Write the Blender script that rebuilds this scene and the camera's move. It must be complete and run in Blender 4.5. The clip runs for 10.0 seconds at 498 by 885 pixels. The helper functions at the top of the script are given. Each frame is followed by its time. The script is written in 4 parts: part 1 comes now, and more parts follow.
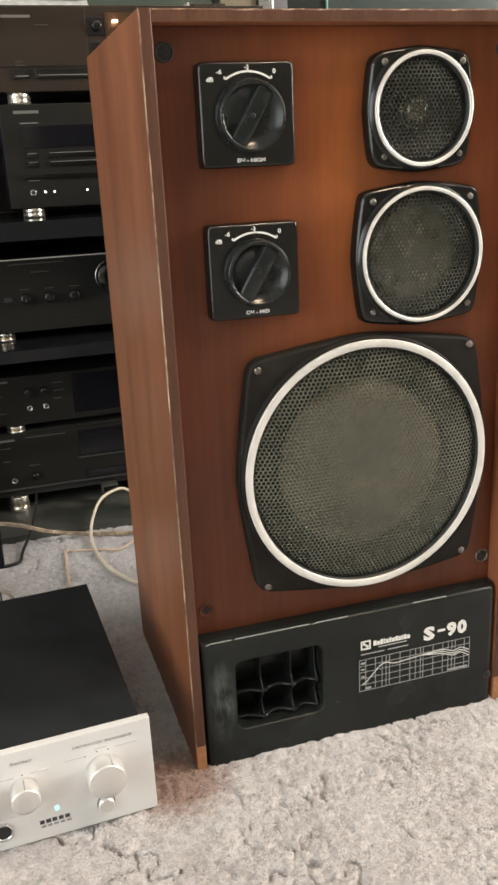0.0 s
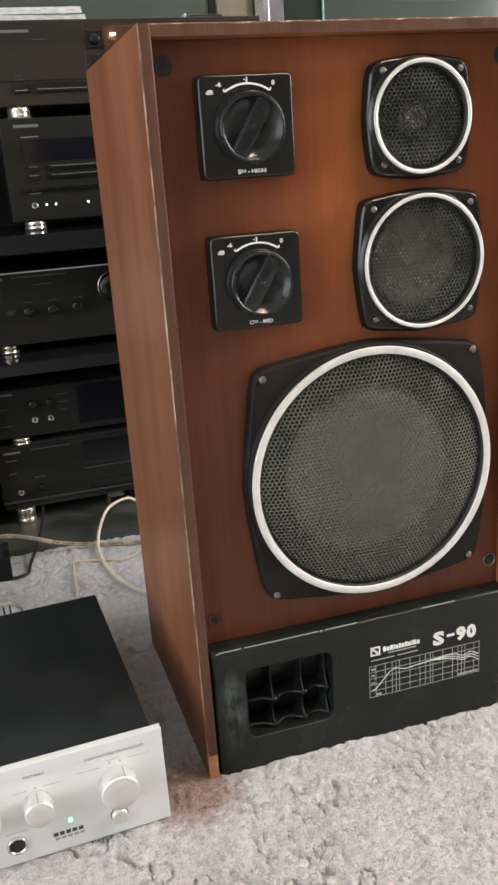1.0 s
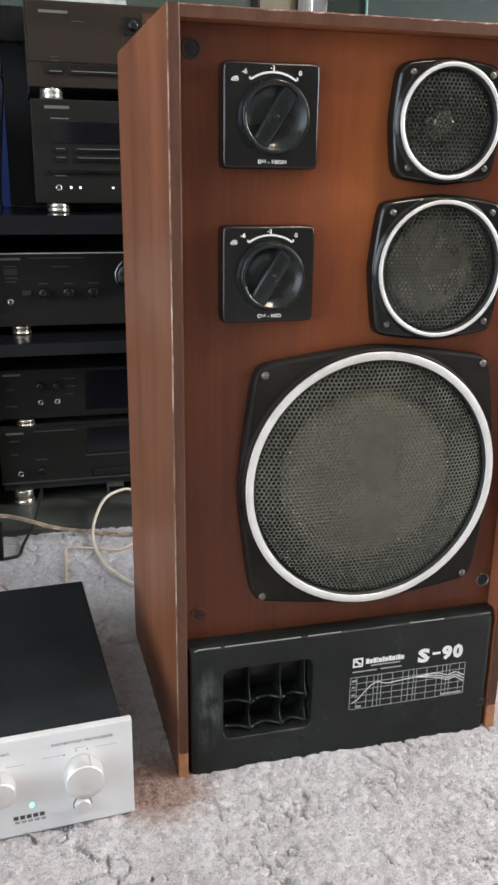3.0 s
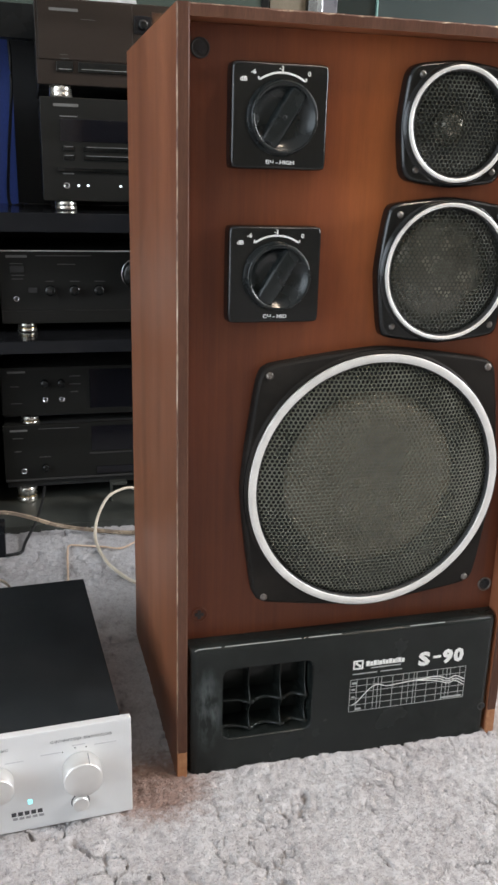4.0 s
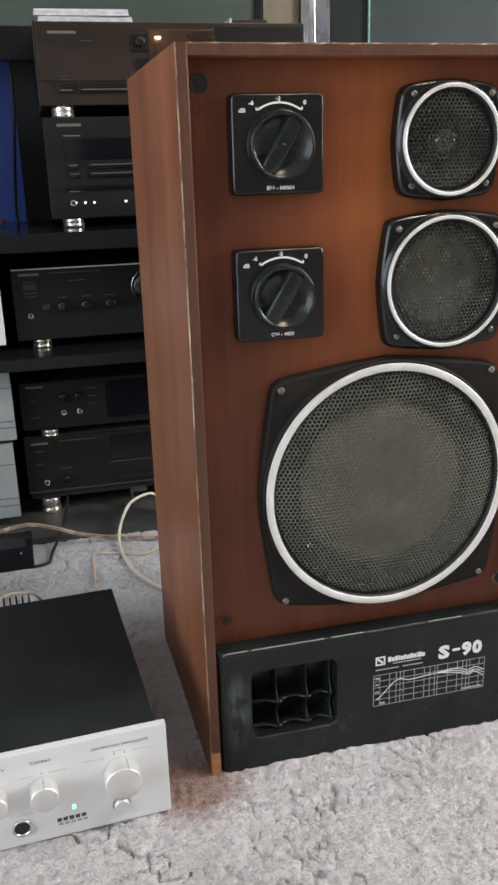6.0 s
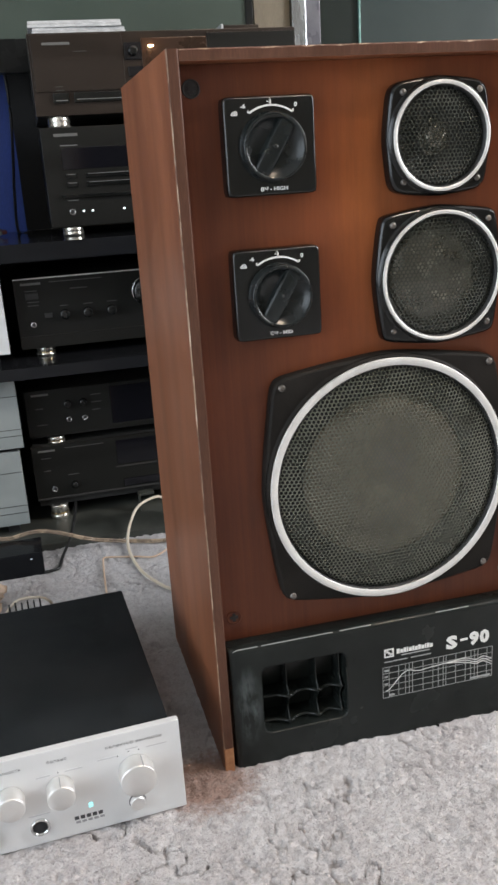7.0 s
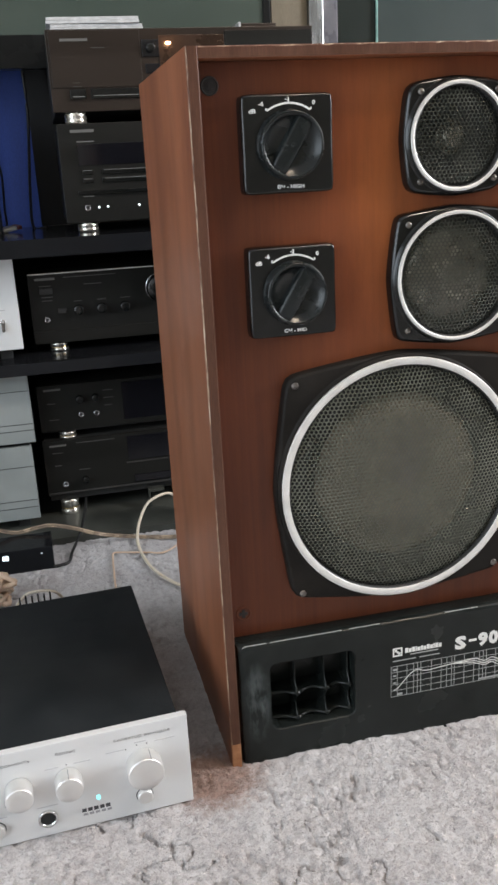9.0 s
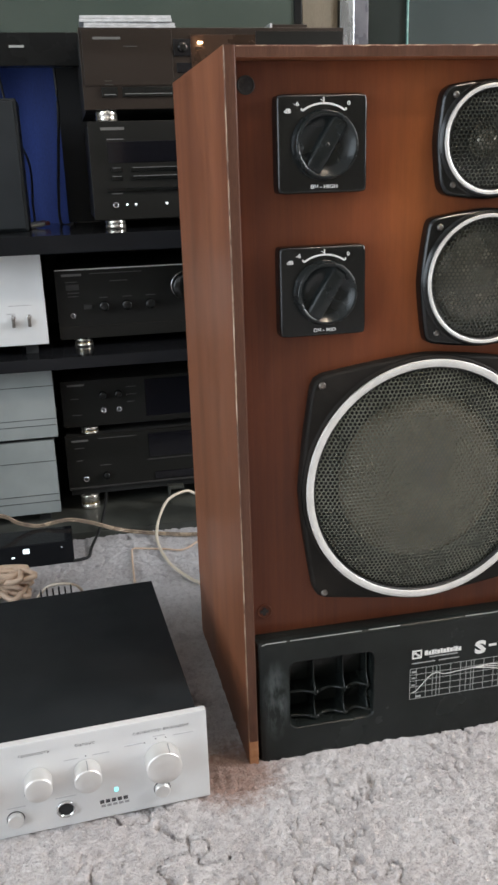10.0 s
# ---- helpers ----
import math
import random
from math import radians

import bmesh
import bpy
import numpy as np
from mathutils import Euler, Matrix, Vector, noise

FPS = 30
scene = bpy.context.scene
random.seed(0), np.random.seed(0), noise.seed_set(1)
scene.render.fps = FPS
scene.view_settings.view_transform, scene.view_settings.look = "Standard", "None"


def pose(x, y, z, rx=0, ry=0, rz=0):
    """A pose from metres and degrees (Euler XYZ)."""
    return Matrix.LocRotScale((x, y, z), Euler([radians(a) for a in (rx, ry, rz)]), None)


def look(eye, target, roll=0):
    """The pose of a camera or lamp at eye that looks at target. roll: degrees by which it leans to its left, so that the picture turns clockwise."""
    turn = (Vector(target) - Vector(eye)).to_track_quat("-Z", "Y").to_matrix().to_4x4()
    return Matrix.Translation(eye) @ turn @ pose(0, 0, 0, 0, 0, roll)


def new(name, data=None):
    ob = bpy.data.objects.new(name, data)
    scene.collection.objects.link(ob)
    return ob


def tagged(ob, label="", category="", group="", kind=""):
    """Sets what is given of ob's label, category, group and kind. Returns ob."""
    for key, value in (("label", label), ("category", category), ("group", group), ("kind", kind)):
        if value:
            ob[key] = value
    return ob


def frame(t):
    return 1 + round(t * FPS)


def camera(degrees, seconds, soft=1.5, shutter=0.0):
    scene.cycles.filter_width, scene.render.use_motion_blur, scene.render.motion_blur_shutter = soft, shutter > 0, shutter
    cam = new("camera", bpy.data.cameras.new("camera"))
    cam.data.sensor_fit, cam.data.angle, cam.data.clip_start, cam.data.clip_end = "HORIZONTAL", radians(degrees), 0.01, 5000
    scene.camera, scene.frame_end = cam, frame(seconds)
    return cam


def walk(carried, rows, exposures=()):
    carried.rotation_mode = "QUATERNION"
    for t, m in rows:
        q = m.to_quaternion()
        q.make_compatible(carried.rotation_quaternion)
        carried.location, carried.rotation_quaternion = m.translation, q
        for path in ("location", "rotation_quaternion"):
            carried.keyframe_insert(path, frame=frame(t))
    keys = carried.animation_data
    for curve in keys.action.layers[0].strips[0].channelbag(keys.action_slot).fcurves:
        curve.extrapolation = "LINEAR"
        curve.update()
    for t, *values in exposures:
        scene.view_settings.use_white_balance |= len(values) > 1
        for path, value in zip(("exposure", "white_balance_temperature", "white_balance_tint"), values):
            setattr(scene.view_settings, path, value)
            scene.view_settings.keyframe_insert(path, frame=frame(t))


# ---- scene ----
cam = camera(33.0, 10.0, 2.7)
PATH = [
    (0, (-0.131, -0.708, 0.593), (0.397, 1.116, -0.034), -2.8),
    (0.5, (-0.127, -0.71, 0.594), (0.402, 1.117, -0.026), -4.1),
    (1, (-0.133, -0.709, 0.597), (0.388, 1.122, -0.017), -4.0),
    (1.5, (-0.133, -0.712, 0.597), (0.383, 1.125, -0.004), -3.8),
    (2, (-0.131, -0.711, 0.596), (0.381, 1.125, -0.011), -2.9),
    (2.5, (-0.118, -0.703, 0.584), (0.386, 1.137, -0.017), -0.6),
    (4, (-0.117, -0.703, 0.582), (0.369, 1.143, -0.014), 1.5),
    (4.5, (-0.123, -0.707, 0.589), (0.358, 1.142, -0.003), 1.9),
    (5, (-0.121, -0.707, 0.611), (0.353, 1.136, -0.004), 1.5),
    (6.5, (-0.124, -0.737, 0.614), (0.315, 1.114, -0.004), -3.2),
    (7, (-0.123, -0.74, 0.612), (0.312, 1.114, 0.0), -3.7),
    (7.5, (-0.122, -0.742, 0.613), (0.306, 1.114, 0.001), -3.4),
    (8, (-0.124, -0.741, 0.615), (0.292, 1.115, -0.001), -3.2),
    (8.5, (-0.126, -0.74, 0.614), (0.293, 1.115, -0.005), -3.0),
    (9, (-0.127, -0.742, 0.611), (0.287, 1.116, -0.002), -3.0),
    (9.5, (-0.129, -0.743, 0.611), (0.258, 1.121, -0.002), -2.5),
    (10, (-0.138, -0.744, 0.609), (0.241, 1.124, 0.001), -1.9),
]
walk(cam, [(t, look(eye, target, roll)) for t, eye, target, roll in PATH], [(0, 0.22, 7450, 10), (0.5, 0.2, 7200, 10), (1, 0.17, 6900, 10), (1.5, 0.17, 6700, 10), (2, 0.18, 6550, 10), (2.5, 0.2, 6400, 10), (4, 0.07, 6400, 10), (4.5, 0, 6450, 10), (10, 0, 6450, 10)])

# ---- light: a daylit room, one large window to the side and a smaller added fill behind ----
world = bpy.data.worlds.new("sky")
scene.world = world
world.use_nodes = True
wn = world.node_tree
sky = wn.nodes.new("ShaderNodeTexSky")
sky.sky_type, sky.sun_disc = "NISHITA", False
sky.sun_elevation, sky.sun_rotation = radians(35), radians(90)
wn.links.new(sky.outputs[0], wn.nodes["Background"].inputs[0])
wn.nodes["Background"].inputs[1].default_value = 0.08


def window_light(name, eye, target, w, h, watts, colour):
    d = bpy.data.lights.new(name, "AREA")
    d.shape, d.size, d.size_y, d.energy, d.color = "RECTANGLE", w, h, watts, colour
    ob = new(name, d)
    ob.matrix_world = look(eye, target)
    return ob


window_light("window_light_east", (2.28, -0.40, 1.45), (0.0, -0.40, 1.20), 0.85, 1.3, 74, (0.97, 0.98, 1.0))
# weak fill from an unseen window added behind the viewpoint
window_light("fill_light_south", (-1.3, -2.68, 1.50), (0.0, 0.0, 0.8), 1.3, 1.3, 5, (1.0, 0.96, 0.90))
window_light("window_light_west", (-2.08, -1.15, 1.02), (0.0, -0.85, 0.75), 1.7, 1.8, 45, (0.83, 0.92, 1.0))

LAMP = (0.80, -0.60, 2.20)
for k, dx in enumerate((-0.13, 0.13)):
    d = bpy.data.lights.new("lamp_bulb", "POINT")
    d.energy, d.color, d.shadow_soft_size = 19.5, (1.0, 0.79, 0.60), 0.045
    new("lamp_bulb_light", d).location = (LAMP[0] + dx, LAMP[1], LAMP[2] - 0.09)

# ---- materials ----


def nodes_of(name):
    m = bpy.data.materials.new(name)
    m.use_nodes = True
    t = m.node_tree
    return m, t, t.nodes["Principled BSDF"]


def noise_of(t, scale, stretch=(1, 1, 1), detail=4.0, rough=0.55, source="Object"):
    tc, mp, n = t.nodes.new("ShaderNodeTexCoord"), t.nodes.new("ShaderNodeMapping"), t.nodes.new("ShaderNodeTexNoise")
    mp.inputs["Scale"].default_value = stretch
    n.inputs["Scale"].default_value, n.inputs["Detail"].default_value, n.inputs["Roughness"].default_value = scale, detail, rough
    t.links.new(tc.outputs[source], mp.inputs[0])
    t.links.new(mp.outputs[0], n.inputs["Vector"])
    return n.outputs["Fac"]


def ramp(t, fac, stops):
    r = t.nodes.new("ShaderNodeValToRGB")
    e = r.color_ramp.elements
    while len(e) < len(stops):
        e.new(0.5)
    for el, (p, c) in zip(e, stops):
        el.position, el.color = p, (c, c, c, 1) if isinstance(c, (int, float)) else (*c, 1)
    t.links.new(fac, r.inputs[0])
    return r.outputs[0]


def mixed(t, fac, a, b, how="MIX"):
    m = t.nodes.new("ShaderNodeMix")
    m.data_type, m.blend_type = "RGBA", how
    for i, v in ((0, fac), (6, a), (7, b)):
        if isinstance(v, (int, float)):
            m.inputs[i].default_value = v
        elif isinstance(v, tuple):
            m.inputs[i].default_value = (*v, 1)
        else:
            t.links.new(v, m.inputs[i])
    return m.outputs[2]


def relief(t, p, height, strength, distance=0.001):
    b = t.nodes.new("ShaderNodeBump")
    b.inputs["Strength"].default_value, b.inputs["Distance"].default_value = strength, distance
    t.links.new(height, b.inputs["Height"])
    t.links.new(b.outputs[0], p.inputs["Normal"])


def surf(name, c1, c2, scale=30, rough=0.5, metal=0.0, stretch=(1, 1, 1), bump=0.1, fine=900, dirt=0.25, coat=0.0, spread=0.12, spec=0.5):
    m, t, p = nodes_of(name)
    big = noise_of(t, scale, stretch)
    small = noise_of(t, fine, stretch, 2.0)
    col = ramp(t, big, [(0.35, c1), (0.65, c2)])
    speck = ramp(t, small, [(0.3, 1 - dirt), (0.7, 1.0)])
    t.links.new(mixed(t, 1.0, col, speck, "MULTIPLY"), p.inputs["Base Color"])
    rr = ramp(t, big, [(0.3, max(0.02, rough - spread)), (0.7, min(1, rough + spread))])
    t.links.new(rr, p.inputs["Roughness"])
    p.inputs["Metallic"].default_value, p.inputs["Coat Weight"].default_value = metal, coat
    p.inputs["Specular IOR Level"].default_value = spec
    if bump:
        relief(t, p, small, bump, 0.0006)
    return m


def veneer(name, dark, mid, light, rough=0.36, band=9.0, lit_heart=0.0):
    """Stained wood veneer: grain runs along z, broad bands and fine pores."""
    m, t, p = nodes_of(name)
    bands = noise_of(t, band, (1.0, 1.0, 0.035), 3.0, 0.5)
    if lit_heart:
        # heartwood band, with the board's brighter lit upper middle painted into it
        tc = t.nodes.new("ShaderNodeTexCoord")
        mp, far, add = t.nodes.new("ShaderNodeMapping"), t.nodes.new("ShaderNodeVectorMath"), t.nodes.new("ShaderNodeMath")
        mp.inputs["Location"].default_value, mp.inputs["Scale"].default_value = (-lit_heart, 0, -0.58 * 0.42), (1.0, 0.0, 0.42)
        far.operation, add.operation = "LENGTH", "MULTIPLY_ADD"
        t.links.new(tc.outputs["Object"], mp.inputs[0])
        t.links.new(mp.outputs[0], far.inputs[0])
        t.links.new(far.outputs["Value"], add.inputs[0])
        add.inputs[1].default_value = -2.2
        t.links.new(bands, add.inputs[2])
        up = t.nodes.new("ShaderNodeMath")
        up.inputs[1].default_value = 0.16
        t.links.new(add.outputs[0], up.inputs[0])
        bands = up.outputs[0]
    grain = noise_of(t, 160, (1.0, 1.0, 0.022), 5.0, 0.65)
    pores = noise_of(t, 900, (1.0, 1.0, 0.03), 2.0)
    cloud = noise_of(t, 5.0, (1, 1, 1), 2.0)
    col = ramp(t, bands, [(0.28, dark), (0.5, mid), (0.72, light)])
    blot = noise_of(t, 26, (1.0, 1.0, 0.30), 5.0, 0.7)
    col = mixed(t, 0.55, col, ramp(t, blot, [(0.36, 0.70), (0.60, 1.0)]), "MULTIPLY")
    col = mixed(t, 0.12, col, ramp(t, grain, [(0.3, dark), (0.7, light)]))
    col = mixed(t, 0.25, col, ramp(t, pores, [(0.32, 0.72), (0.5, 1.0)]), "MULTIPLY")
    col = mixed(t, 0.5, col, ramp(t, cloud, [(0.35, 0.75), (0.65, 1.0)]), "MULTIPLY")
    scuff = noise_of(t, 45, (1, 1, 0.5), 8.0, 0.8)
    col = mixed(t, ramp(t, scuff, [(0.715, 0.0), (0.76, 0.5)]), col, (0.42, 0.27, 0.18))
    t.links.new(col, p.inputs["Base Color"])
    t.links.new(ramp(t, cloud, [(0.3, rough - 0.06), (0.7, rough + 0.12)]), p.inputs["Roughness"])
    p.inputs["Specular IOR Level"].default_value = 0.28
    relief(t, p, pores, 0.08, 0.0004)
    return m


def worn_edge(name, more=0.0):
    m, t, p = nodes_of(name)
    n = noise_of(t, 60, (1, 1, 0.35), 6.0, 0.7)
    t.links.new(ramp(t, n, [(0.40 + more, (0.11, 0.046, 0.027)), (0.52 + more, (0.36, 0.25, 0.17)), (0.66 + more, (0.66, 0.53, 0.42))]), p.inputs["Base Color"])
    p.inputs["Roughness"].default_value = 0.55
    relief(t, p, n, 0.3, 0.0008)
    return m


def plain(name, colour, rough=0.5, metal=0.0, glow=0.0):
    m, t, p = nodes_of(name)
    p.inputs["Base Color"].default_value = (*colour, 1)
    p.inputs["Roughness"].default_value, p.inputs["Metallic"].default_value = rough, metal
    if glow:
        p.inputs["Emission Color"].default_value, p.inputs["Emission Strength"].default_value = (*colour, 1), glow
    return m


def scuffed_plastic(name):
    """Black moulded plastic with cloudy dust, hairline scratches and one rubbed patch by its corner."""
    m, t, p = nodes_of(name)
    cloud = noise_of(t, 14, (1, 1, 1), 4.0)
    fine = noise_of(t, 1200, (1, 1, 1), 2.0)
    col = ramp(t, cloud, [(0.32, (0.0085, 0.0105, 0.0098)), (0.68, (0.0150, 0.0180, 0.0168))])
    hair = noise_of(t, 130, (0.25, 1.0, 1.0), 6.0, 0.75)
    col = mixed(t, ramp(t, hair, [(0.66, 0.0), (0.76, 0.30)]), col, (0.09, 0.098, 0.095))
    tc, off, dist = t.nodes.new("ShaderNodeTexCoord"), t.nodes.new("ShaderNodeMapping"), t.nodes.new("ShaderNodeVectorMath")
    off.vector_type, dist.operation = "TEXTURE", "LENGTH"
    off.inputs["Location"].default_value, off.inputs["Scale"].default_value = (0.0330, 0.0, 0.078), (0.016, 0.05, 0.052)
    t.links.new(tc.outputs["Object"], off.inputs[0])
    t.links.new(off.outputs[0], dist.inputs[0])
    near = ramp(t, dist.outputs["Value"], [(0.35, 1.0), (1.0, 0.0)])
    smear = ramp(t, noise_of(t, 75, (1.0, 1.0, 0.33), 5.0, 0.65), [(0.42, 0.0), (0.62, 0.85)])
    rub = mixed(t, 1.0, near, smear, "MULTIPLY")
    col = mixed(t, rub, col, (0.088, 0.104, 0.104))
    t.links.new(col, p.inputs["Base Color"])
    t.links.new(ramp(t, cloud, [(0.3, 0.15), (0.7, 0.30)]), p.inputs["Roughness"])
    p.inputs["Specular IOR Level"].default_value = 0.30
    relief(t, p, fine, 0.16, 0.0006)
    return m


def brushed_turned(name):
    """Turned aluminium, brushed in circles about the y axis."""
    m, t, p = nodes_of(name)
    n = noise_of(t, 30, (1, 1, 1), 3.0)
    t.links.new(ramp(t, n, [(0.3, (0.80, 0.79, 0.77)), (0.7, (0.88, 0.87, 0.85))]), p.inputs["Base Color"])
    p.inputs["Metallic"].default_value, p.inputs["Roughness"].default_value = 0.75, 0.36
    p.inputs["Anisotropic"].default_value = 0.7
    tan = t.nodes.new("ShaderNodeTangent")
    tan.direction_type, tan.axis = "RADIAL", "Y"
    t.links.new(tan.outputs[0], p.inputs["Tangent"])
    return m


def carpet_material(name, island=False):
    m, t, p = nodes_of(name)
    yarn = noise_of(t, 420, (1, 1, 1), 3.0, 0.7)
    tuft = noise_of(t, 130, (1, 1, 1), 4.0, 0.65)
    patch = noise_of(t, 9, (1, 1, 1), 3.0, 0.6)
    col = ramp(t, tuft, [(0.30, (0.445, 0.427, 0.431)), (0.46, (0.545, 0.526, 0.530)), (0.66, (0.618, 0.606, 0.609))])
    col = mixed(t, 0.75, col, ramp(t, yarn, [(0.30, 0.90), (0.62, 1.0)]), "MULTIPLY")
    col = mixed(t, 0.6, col, ramp(t, patch, [(0.35, (0.82, 0.78, 0.77)), (0.65, (1.0, 1.0, 1.0))]), "MULTIPLY")
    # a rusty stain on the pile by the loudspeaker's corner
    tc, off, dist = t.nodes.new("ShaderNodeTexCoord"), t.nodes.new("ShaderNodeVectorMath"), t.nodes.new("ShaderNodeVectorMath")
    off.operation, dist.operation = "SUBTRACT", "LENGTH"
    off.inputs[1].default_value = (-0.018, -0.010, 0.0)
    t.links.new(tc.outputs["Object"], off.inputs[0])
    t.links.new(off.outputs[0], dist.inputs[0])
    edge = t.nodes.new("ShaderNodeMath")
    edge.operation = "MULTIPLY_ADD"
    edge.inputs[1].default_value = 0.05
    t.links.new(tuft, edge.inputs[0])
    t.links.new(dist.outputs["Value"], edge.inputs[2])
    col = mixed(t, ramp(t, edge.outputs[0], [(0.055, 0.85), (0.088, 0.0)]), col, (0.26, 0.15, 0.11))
    if island:
        geo = t.nodes.new("ShaderNodeNewGeometry")
        col = mixed(t, 1.0, col, ramp(t, geo.outputs["Random Per Island"], [(0.0, 0.86), (1.0, 1.0)]), "MULTIPLY")
    t.links.new(col, p.inputs["Base Color"])
    p.inputs["Roughness"].default_value, p.inputs["Specular IOR Level"].default_value = 0.95, 0.15
    p.inputs["Sheen Weight"].default_value = 0.25
    relief(t, p, yarn, 0.55, 0.003)
    return m


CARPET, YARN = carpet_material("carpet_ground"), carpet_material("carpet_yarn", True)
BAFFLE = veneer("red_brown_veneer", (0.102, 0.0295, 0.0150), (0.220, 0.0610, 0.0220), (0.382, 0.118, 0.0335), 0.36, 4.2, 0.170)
SIDE = veneer("brown_side_veneer", (0.190, 0.0685, 0.0330), (0.292, 0.1070, 0.0510), (0.400, 0.1530, 0.0740), 0.40, 11.0)
EDGE = surf("edge_band", (0.082, 0.035, 0.021), (0.122, 0.054, 0.033), 40, 0.45, 0, (1, 1, 0.1), 0.1, spec=0.3)
WORN, CHIPPED = worn_edge("worn_veneer_edge", 0.02), worn_edge("chipped_veneer_edge", 0.09)
RAW = surf("bare_chipboard", (0.34, 0.14, 0.06), (0.47, 0.23, 0.11), 120, 0.8, 0, (1, 1, 1), 0.4)
MATT = surf("matt_black_flange", (0.0150, 0.0135, 0.0118), (0.0250, 0.0222, 0.0196), 25, 0.55, 0, (1, 1, 1), 0.14, 1500, spec=0.10)
FLANGE = surf("black_moulded_plastic", (0.0045, 0.0052, 0.0050), (0.0075, 0.0082, 0.0080), 25, 0.21, 0, (1, 1, 1), 0.10, 1500, 0.2, spread=0.06, spec=0.48)
PLINTH = scuffed_plastic("dusty_black_plastic")
KNOB = surf("black_knob_plastic", (0.0065, 0.009, 0.0095), (0.0115, 0.015, 0.0155), 40, 0.26, 0, (1, 1, 1), 0.05, 1500, spec=0.4)
RING = surf("brushed_aluminium_ring", (0.74, 0.73, 0.70), (0.84, 0.83, 0.80), 60, 0.42, 0.35, (1, 1, 1), 0.05, 1500, 0.12)
MESH = surf("grey_perforated_steel", (0.146, 0.158, 0.127), (0.215, 0.225, 0.184), 18, 0.28, 0.7, (1, 1, 1), 0.0, 900, 0.2)
CONE = surf("dark_paper_cone", (0.170, 0.142, 0.100), (0.250, 0.212, 0.158), 30, 0.7, 0, (1, 1, 1), 0.3)
RUBBER = surf("black_rubber", (0.014, 0.014, 0.014), (0.026, 0.026, 0.026), 60, 0.6)
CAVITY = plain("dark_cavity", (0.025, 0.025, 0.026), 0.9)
DOME = surf("dull_metal_dome", (0.22, 0.205, 0.17), (0.32, 0.30, 0.25), 60, 0.22, 0.6)
CHROME = surf("bright_chrome", (0.72, 0.72, 0.72), (0.85, 0.85, 0.85), 50, 0.16, 1.0, (1, 1, 1), 0.0)
SATIN = surf("satin_aluminium_profile", (0.40, 0.43, 0.45), (0.50, 0.53, 0.55), 50, 0.3, 0.8, (1, 1, 0.1), 0.0)
SCREW = surf("dull_screw_steel", (0.17, 0.155, 0.14), (0.30, 0.28, 0.26), 200, 0.35, 0.9)
INK = plain("white_print", (0.78, 0.78, 0.76), 0.5)
GREYINK_GLINT = plain("grey_print_glint", (0.36, 0.37, 0.36), 0.5)
DARKINK = plain("dark_print", (0.06, 0.06, 0.065), 0.5)
PALEINK = plain("pale_grey_print", (0.34, 0.34, 0.35), 0.5)
ALU = surf("silver_anodised_aluminium", (0.74, 0.75, 0.75), (0.80, 0.80, 0.80), 8, 0.36, 0.15, (1, 1, 1), 0.05, 1800, 0.06)
ALUKNOB = brushed_turned("turned_aluminium")
LID = surf("black_powder_coat", (0.0115, 0.0145, 0.0165), (0.0175, 0.0210, 0.0235), 20, 0.55, 0, (1, 1, 1), 0.5, 2200, 0.2, spec=0.24)
FACE = surf("black_hifi_fascia", (0.0090, 0.0090, 0.0080), (0.0128, 0.0127, 0.0113), 12, 0.42, 0.0, (0.1, 1, 1), 0.05, 1500, 0.2, spec=0.22)
# black fascia with the warm reflected tint mixed into its colour
WARMFACE = surf("warm_tinted_fascia", (0.021, 0.0150, 0.0115), (0.031, 0.0225, 0.0172), 12, 0.40, 0.1, (0.1, 1, 1), 0.05, 1500, 0.2, spec=0.3)
CASE = surf("black_steel_case", (0.030, 0.0295, 0.028), (0.040, 0.039, 0.037), 20, 0.6, spec=0.25)
SLOT = plain("smoked_display", (0.006, 0.006, 0.008), 0.12)
GLOSS = surf("black_gloss_board", (0.0090, 0.0096, 0.0110), (0.0125, 0.0132, 0.0150), 6, 0.12, 0, (1, 1, 1), 0.0, 900, 0.1, 0.0, 0.04, 0.12)
DUSTY = surf("dusty_black_board", (0.012, 0.013, 0.012), (0.125, 0.130, 0.112), 5, 0.40, 0, (1, 1, 1), 0.1, 700, 0.3, spec=0.3)
GREYBOX = surf("light_grey_enamel", (0.235, 0.262, 0.258), (0.295, 0.322, 0.318), 10, 0.42, 0.1, (1, 1, 1), 0.06, 1500, 0.08)
WHITEBOX = surf("silver_white_fascia", (0.67, 0.685, 0.69), (0.74, 0.755, 0.76), 8, 0.4, 0.2, (1, 1, 1), 0.05, 1500, 0.06)
FOOT = surf("champagne_foot_metal", (0.90, 0.86, 0.76), (0.95, 0.92, 0.86), 90, 0.20, 0.9, (1, 1, 1), 0.0)
BRASS = surf("brass_foot_band", (0.75, 0.55, 0.26), (0.82, 0.62, 0.32), 90, 0.22, 0.9, (1, 1, 1), 0.0)
CURTAIN = surf("blue_cloth", (0.032, 0.060, 0.25), (0.046, 0.082, 0.32), 14, 0.85, 0, (1, 1, 0.2), 0.4, 700, 0.25)
# the bright room's reflection is put into this grey-green screen colour
SCREEN = surf("tv_glass", (0.048, 0.066, 0.056), (0.062, 0.080, 0.068), 3, 0.14, 0, (1, 1, 1), 0.0, 900, 0.04, 0.0, 0.04)
